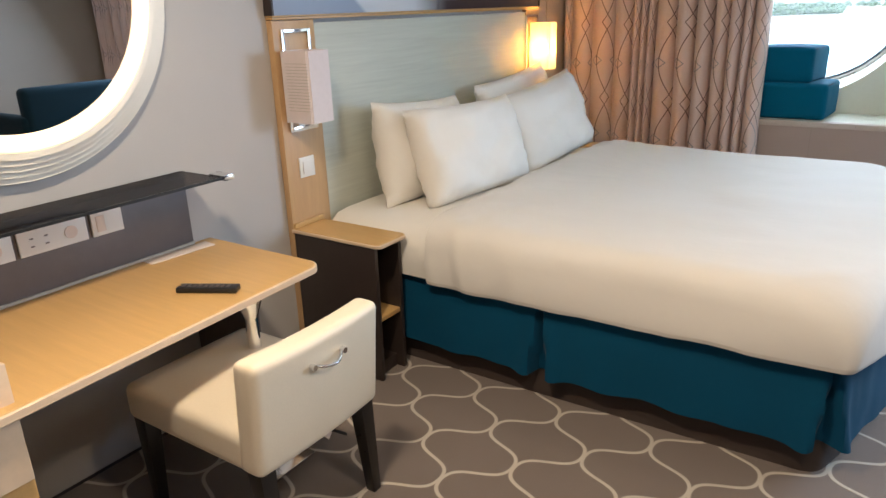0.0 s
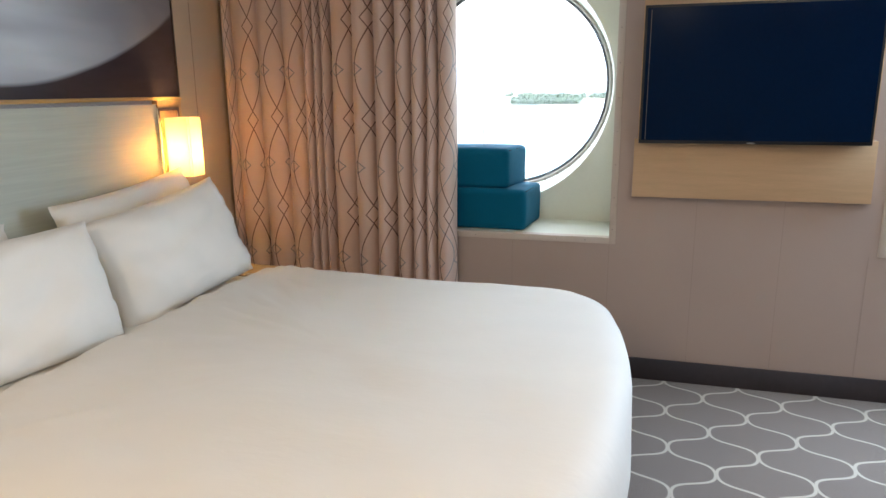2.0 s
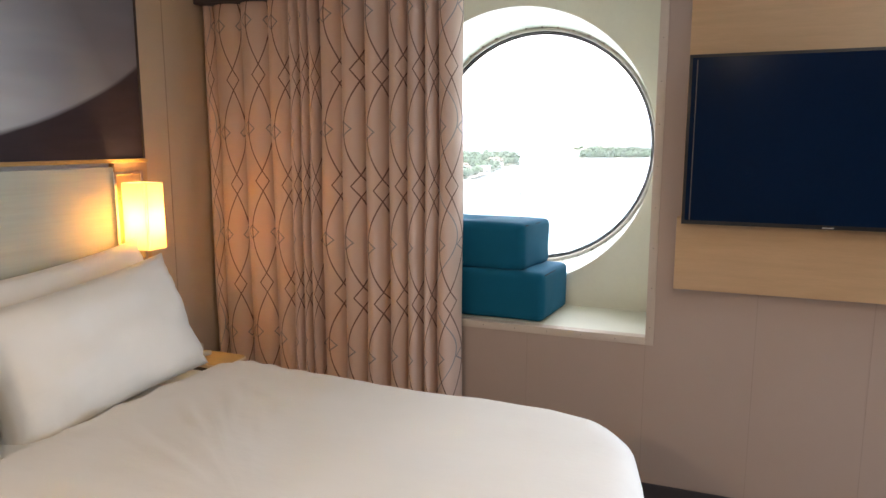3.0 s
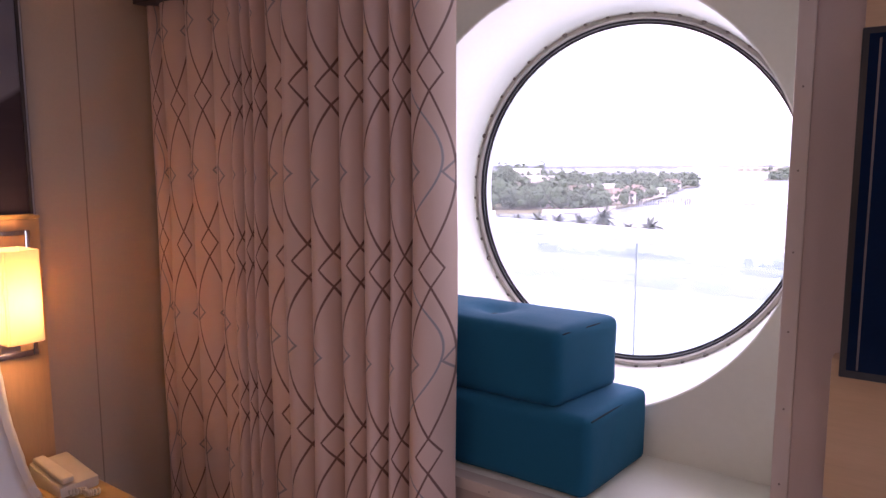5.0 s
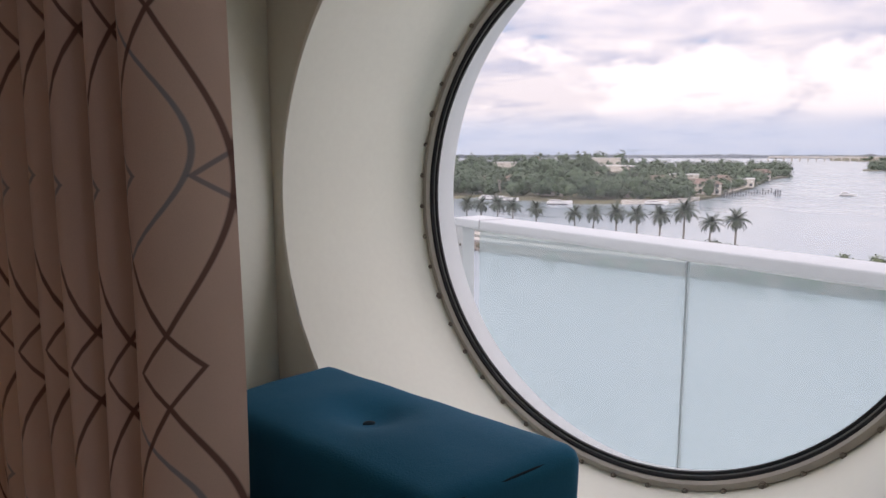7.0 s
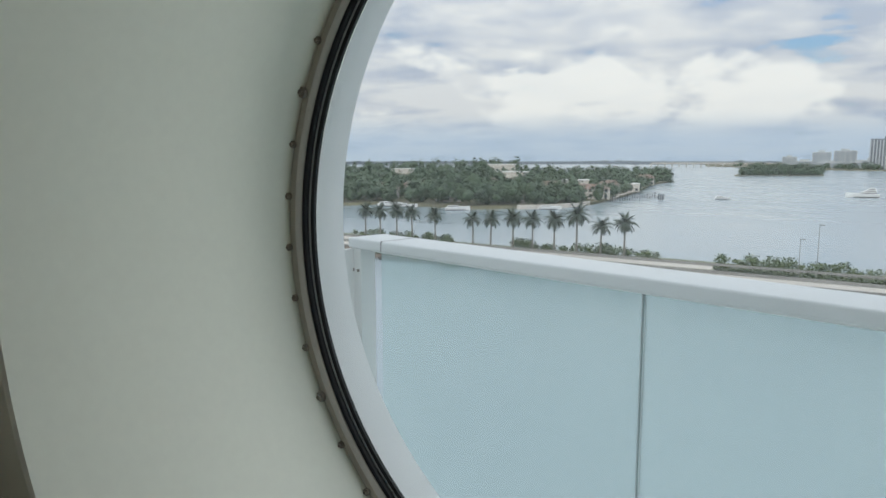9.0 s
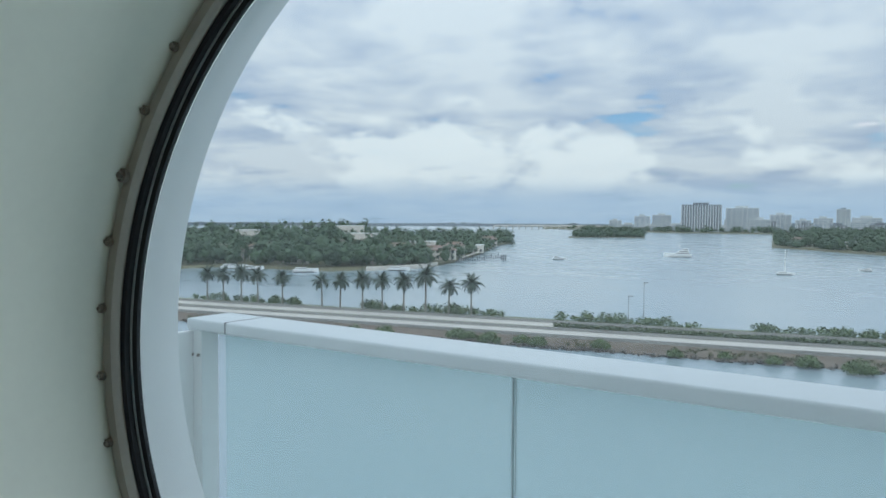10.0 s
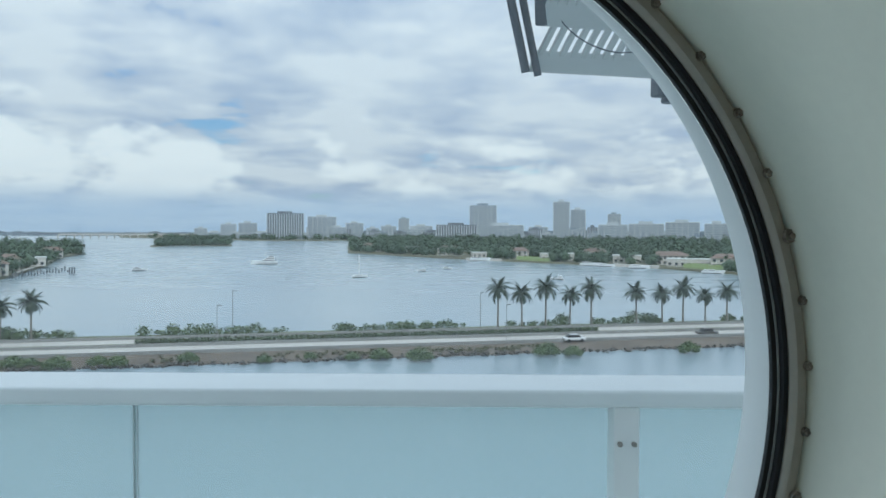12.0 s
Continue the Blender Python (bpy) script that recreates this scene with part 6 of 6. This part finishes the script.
# the city's own low shore under the towers
TC = [(13, 2000), (9, 1750), (6, 1560), (3, 1440), (-1, 1420), (-5, 1440), (-9, 1400), (-14, 1250), (-20, 1180), (-30, 1120), (-40, 1100), (-50, 1100)]
DC = lerp_table(TC)
island("ground_island", TC, 900, 1.6, "low built-up city shore")
rng = random.Random(44)
spots = []
for i in range(620):
    a = rng.uniform(-46, 11)
    q = polar(a, DC(a) + rng.uniform(8, 60))
    r = rng.uniform(3.5, 7.5)
    spots.append((q.x, q.y, ZW + 1 + r * rng.uniform(0.5, 1.3), r))
tree_crowns("city_trees", spots, M_LEAF, "trees along the city waterfront", "trees", rng)

# villas among the trees
M_STUCCO = plain("pale_stucco", (0.62, 0.58, 0.52), 0.85, var=0.08, grain=1.5, big=0.2)
M_TILE = plain("terracotta_tile", (0.2, 0.14, 0.11), 0.8, var=0.2, grain=2, big=0.3)
M_WINDOW = plain("dark_window", (0.05, 0.06, 0.07), 0.15, var=0.1, bump=0)


def villa(az, d, w, h, roofed, k):
    v = thing("villa", 0, 0, 0, "pale villa with a tiled roof among trees" if roofed else "pale flat-roofed villa among trees", "house", "villas on the islands")
    o = mesh_ob("wall", boxm(-w / 2, w / 2, -5, 5, 0, h, 0.05), M_STUCCO)
    o.parent = v
    if roofed:
        bm = boxm(-w / 2 - 0.7, w / 2 + 0.7, -5.7, 5.7, h, h + 2.6)
        for q in bm.verts:
            if q.co.z > h + 1:
                q.co.x *= 0.55
                q.co.y *= 0.1
        o = mesh_ob("roof", bm, M_TILE)
    else:
        o = mesh_ob("roof", boxm(-w / 2 - 0.4, w / 2 + 0.4, -5.4, 5.4, h, h + 0.5), M_WHITE)
    o.parent = v
    n = max(2, int(w / 3.4))
    for i in range(n):
        for f in range(2 if h > 5 else 1):
            x = -w / 2 + w * (i + 0.5) / n
            o = mesh_ob("window", boxm(x - 0.8, x + 0.8, -5.12, -4.95, 0.9 + 3 * f, 2.5 + 3 * f), M_WINDOW)
            o.parent = v
    v.matrix_basis = Matrix.Translation(polar(az, d, ZW + 1)) @ pose(0, 0, 0, 0, 0, az * 0.8 + k)


vr = random.Random(12)
for az, off, w, h, roofed in ((38.5, 16, 16, 6, True), (35.8, 40, 14, 7, True), (33.2, 14, 13, 4, False), (30.4, 60, 16, 9, True), (27.9, 90, 18, 13, False), (26.6, 12, 12, 5, True), (24.6, 30, 18, 7, True), (23.0, 50, 17, 9, False), (21.6, 16, 20, 5.5, True), (20.2, 26, 12, 6, True), (18.9, 20, 18, 5, False), (17.4, 18, 14, 6, True), (36.9, 120, 14, 14, False), (28.8, 150, 20, 17, False)):
    villa(az, DL(az) + off * 1.3 + 14, w, h, roofed, vr.uniform(-12, 12))
for az, off, w, h, roofed in ((-6.2, 20, 18, 6, True), (-9.5, 24, 16, 6, False), (-12.7, 18, 20, 6, True), (-15.6, 14, 22, 4, False), (-18.3, 18, 16, 6, True), (-21.6, 12, 26, 5, False), (-24.5, 14, 16, 7, True), (-27.0, 12, 18, 5, False), (-30.2, 14, 24, 6, True), (-31.8, 10, 26, 4.5, False), (-34.4, 14, 16, 6, True), (-36.5, 12, 16, 7, True), (-40, 14, 18, 6, True)):
    villa(az, DR(az) + off * 1.3 + 16, w, h, roofed, vr.uniform(-12, 12))
# lawns and quays at the water
for nm, az0, az1, T in (("quay", 27.5, 21.6, DL), ("quay", 19.8, 17.6, DL), ("quay", -14, -17, DR), ("quay", -26, -29.5, DR)):
    bm = bmesh.new()
    n = 10
    for i in range(n):
        a0, a1 = az0 + (az1 - az0) * i / n, az0 + (az1 - az0) * (i + 1) / n
        q = [polar(a0, T(a0) - 2, ZW - 0.3), polar(a1, T(a1) - 2, ZW - 0.3), polar(a1, T(a1) - 1.5, ZW + 1.5), polar(a0, T(a0) - 1.5, ZW + 1.5), polar(a1, T(a1) + 7, ZW + 1.55), polar(a0, T(a0) + 7, ZW + 1.55)]
        v = [bm.verts.new(p) for p in q]
        bm.faces.new((v[0], v[1], v[2], v[3]))
        bm.faces.new((v[3], v[2], v[4], v[5]))
    structure("quay", bm, M_SAND, "pale stone quay at the water's edge", "quay")
# pilings off the island point
pl = thing("mooring_piles", 0, 0, 0, "row of dark wooden mooring piles in the water", "piles")
for i in range(22):
    a = 20.4 - i * 0.19
    d = 372 + 8 * math.sin(i * 1.7) + i * 2.2
    q = polar(a, d)
    o = mesh_ob("pile", rodm((q.x, q.y, ZW - 1), (q.x, q.y, ZW + 2.2 + math.sin(i * 2.3)), 0.3, n=7), M_DARKM)
    o.parent = pl
for i in range(3):
    q = polar(16.3 - 0.16 * i, 395)
    o = mesh_ob("pile", rodm((q.x, q.y, ZW - 1), (q.x, q.y, ZW + 3.4), 0.35, n=7), M_DARKM)
    o.parent = pl


# boats
M_BOATW = plain("boat_gelcoat", (0.88, 0.88, 0.87), 0.3, var=0.02, bump=0)


def boat(name, az, d, ln, kind, label, turn=0):
    b = thing(name, 0, 0, 0, label, "boat", "boats on the bay")
    w = ln * 0.28
    bm = bmesh.new()
    secs = []
    for f, ww in ((0, 0.8), (0.3, 1.0), (0.65, 0.9), (0.88, 0.45), (1.0, 0.04)):
        x = -ln / 2 + ln * f
        hh = ln * 0.105 * (1 + 0.5 * f)
        secs.append([bm.verts.new(p) for p in ((x, -w / 2 * ww, hh), (x, -w / 2 * ww * 0.6, -0.4), (x, w / 2 * ww * 0.6, -0.4), (x, w / 2 * ww, hh))])
    for p, q in zip(secs, secs[1:]):
        for i in range(3):
            bm.faces.new((p[i], p[i + 1], q[i + 1], q[i]))
        bm.faces.new((p[3], p[0], q[0], q[3]))
    bm.faces.new(secs[0])
    o = mesh_ob("hull", bm, M_BOATW)
    o.parent = b
    o = mesh_ob("waterline", boxm(-ln * 0.49, ln * 0.3, -w * 0.47, w * 0.47, -0.3, 0.32, 0.05), M_BLACKP)
    o.parent = b
    z = ln * 0.115
    levels = 3 if kind == "yacht" else 2 if ln < 9 and kind == "small" else 1
    for i in range(levels):
        l2 = ln * (0.52 - 0.13 * i)
        x = -ln * 0.1
        x -= ln * (0.05 + 0.045 * i)
        bm = boxm(x - l2 / 2, x + l2 / 2, -w * 0.36, w * 0.36, z, z + ln * 0.066, 0.1)
        for v in bm.verts:
            if v.co.x > x + l2 * 0.3 and v.co.z > z + ln * 0.035:
                v.co.x -= ln * 0.07
        o = mesh_ob("cabin", bm, M_BOATW)
        o.parent = b
        o = mesh_ob("window_band", boxm(x - l2 / 2 + 0.2, x + l2 / 2 - ln * 0.06, -w * 0.375, w * 0.375, z + ln * 0.024, z + ln * 0.05), M_BLACKP)
        o.parent = b
        z += ln * 0.067
    if kind != "small":
        o = mesh_ob("mast", rodm((-ln * 0.05, 0, z), (-ln * 0.05, 0, z + (ln * 1.25 if kind == "sail" else ln * 0.16)), 0.2, 0.13, 6), M_WHITE)
        o.parent = b
    b.matrix_basis = Matrix.Translation(polar(az, d, ZW)) @ pose(0, 0, 0, 0, 0, az + turn)


boat("motor_yacht", 2.4, 468, 17, "yacht", "white three-deck motor yacht on the bay", 180)
boat("motor_boat", 11.6, 413, 8, "small", "small white motor boat on the bay", 10)
boat("sailing_boat", -5.25, 332, 7.5, "sail", "white sailing boat with a bare mast", 15)
boat("motor_boat", -10.3, 379, 5.5, "small", "small white motor boat on the bay", 170)
boat("motor_boat", -12.5, 402, 5.5, "small", "small white motor boat on the bay", 10)
boat("motor_boat", -21.5, 322, 6, "yacht", "small white cruiser with a dark hull line", 170)
for az, T, ln in ((38.0, DL, 12), (36.6, DL, 10), (32.4, DL, 11), (24.8, DL, 10), (-15.2, DR, 16), (-24.2, DR, 14), (-25.4, DR, 11), (-28.0, DR, 12), (-33.5, DR, 12)):
    boat("moored_boat", az, T(az) - 8, ln, "small", "white boat moored at the quay", 4)

# city towers; facade and glazing tones drawn together to stand for haze
M_CONC = plain("hazed_facade", (0.52, 0.55, 0.57), 0.8, var=0.06, grain=0.3, big=0.02)
M_CONCD = plain("grey_facade", (0.17, 0.19, 0.22), 0.7, var=0.08, grain=0.3, big=0.02)
M_GLAZ = plain("hazed_glazing", (0.3, 0.35, 0.4), 0.3, var=0.1, grain=0.2, big=0.02, bump=0)


def tower(azl, azr, el, d, style, label):
    """A tower block from its side bearings and roof elevation."""
    w = 2 * d * math.tan(radians(abs(azl - azr)) / 2)
    h = EYE.z - ZW + d * math.tan(radians(el))
    az = (azl + azr) / 2
    t = thing("apartment_tower" if h > 45 else "apartment_block", 0, 0, 0, label, "building", "city skyline")
    wall = M_CONCD if style == "dark" else M_GLAZ if style == "glass" else M_CONC
    o = mesh_ob("wall", boxm(-w / 2, w / 2, 0, w * 0.45, 0, h), M_GLAZ if style in ("bands", "glass") else wall)
    o.parent = t
    floors = max(3, int(h / 3.6))
    if style in ("bands", "glass"):
        for i in range(floors + 1):
            z = h * i / floors
            o = mesh_ob("floor_band", boxm(-w / 2 - 0.8, w / 2 + 0.8, -1.4, 0.4, z - 0.75, z + 0.75), M_CONC)
            o.parent = t
    n = max(3, int(w / (5.0 if style == "dark" else 9.0)))
    for i in range(n + 1):
        x = -w / 2 + w * i / n
        o = mesh_ob("fin", boxm(x - (1.0 if style == "dark" else 0.9), x + (1.0 if style == "dark" else 0.9), -1.7, 0.3, 0, h), M_CONC)
        o.parent = t
    o = mesh_ob("roof", boxm(-w * 0.5, w * 0.5, -0.5, w * 0.45, h, h + 1.5), wall)
    o.parent = t
    o = mesh_ob("plant_room", boxm(-w * 0.22, w * 0.18, 1.0, w * 0.3, h + 1.5, h + 5.5), wall)
    o.parent = t
    t.matrix_basis = Matrix.Translation(polar(az, d, ZW + 0.2)) @ pose(0, 0, 0, 0, 0, az)


LB, LD = "pale high-rise apartment tower with balcony bands", "dark grey tower with pale vertical ribs"
LS = "long pale apartment block on the waterfront"
for azl, azr, el, d, st, lab in ((2.17, -0.71, 1.25, 1500, "dark", LD), (-1.06, -3.31, 1.0, 1600, "bands", LB), (-4.1, -5.5, 0.5, 1700, "bands", LS), (5.7, 4.55, 0.36, 1650, "bands", LS), (4.35, 2.97, 0.46, 1700, "bands", LS), (-14.33, -16.49, 1.98, 1450, "glass", LD), (-15.0, -18.72, 0.36, 1300, "bands", LS), (-11.55, -14.9, 0.36, 1400, "dark", LD), (-21.18, -22.43, 2.27, 1350, "bands", LB), (-22.56, -23.71, 1.63, 1400, "bands", LB), (-25.51, -26.48, 1.27, 1800, "glass", LD), (-24.78, -27.02, 0.4, 1250, "bands", LS), (-27.14, -29.8, 0.47, 1250, "bands", LS), (-29.95, -32.44, 0.6, 1250, "bands", LS), (-32.85, -34.56, 0.48, 1200, "bands", LS), (-34.72, -35.88, 0.55, 1200, "bands", LB), (-36.4, -38.5, 0.6, 1200, "bands", LS), (-8.44, -9.28, 0.9, 2100, "glass", LD), (-7.0, -8.2, 0.25, 1800, "bands", LS), (-9.4, -11.2, 0.28, 1700, "bands", LS), (-23.9, -24.7, 0.2, 1500, "dark", LD), (-19.2, -20.7, 0.22, 1600, "bands", LS), (-5.8, -6.8, 0.1, 1900, "bands", LS)):
    tower(azl, azr, el, d, st, lab)

rng = random.Random(77)
for i in range(44):
    a = 8.5 - 50 * (i + rng.uniform(0.1, 0.9)) / 44
    d = DC(a) + rng.uniform(90, 420)
    w = rng.uniform(0.7, 1.6)
    el = math.degrees(math.atan((rng.uniform(9, 27) + ZW - EYE.z) / d))
    tower(a, a - w, el, d, rng.choice(("bands", "bands", "glass", "dark")), LS)

# far low shore along the horizon, its haze put into the blue-grey colour
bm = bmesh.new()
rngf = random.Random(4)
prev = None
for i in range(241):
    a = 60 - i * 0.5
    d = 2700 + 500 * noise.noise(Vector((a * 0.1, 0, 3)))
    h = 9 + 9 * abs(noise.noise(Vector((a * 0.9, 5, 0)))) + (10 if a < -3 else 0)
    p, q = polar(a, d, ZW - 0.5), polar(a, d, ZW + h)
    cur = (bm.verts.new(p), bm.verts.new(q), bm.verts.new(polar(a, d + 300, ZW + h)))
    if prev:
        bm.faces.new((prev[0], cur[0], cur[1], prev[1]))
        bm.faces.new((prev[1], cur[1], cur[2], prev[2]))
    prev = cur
structure("backdrop_shore", bm, plain("hazy_far_shore", (0.2, 0.23, 0.26), 0.9, var=0.3, grain=0.02, big=0.003), "low shore on the horizon with haze in its blue-grey colour", "far shore")
br = thing("road_bridge", 0, 0, 0, "long low pale road bridge near the horizon", "bridge")
p0, p1 = polar(17, 1900, ZW + 9), polar(7.5, 1900, ZW + 9)
o = mesh_ob("deck", rodm(p0, p1, 2.0, n=6), M_SAND)
o.parent = br
for i in range(19):
    q = p0.lerp(p1, i / 18)
    o = mesh_ob("pier", rodm((q.x, q.y, ZW - 1), (q.x, q.y, ZW + 8), 2.0, n=6), M_SAND)
    o.parent = br
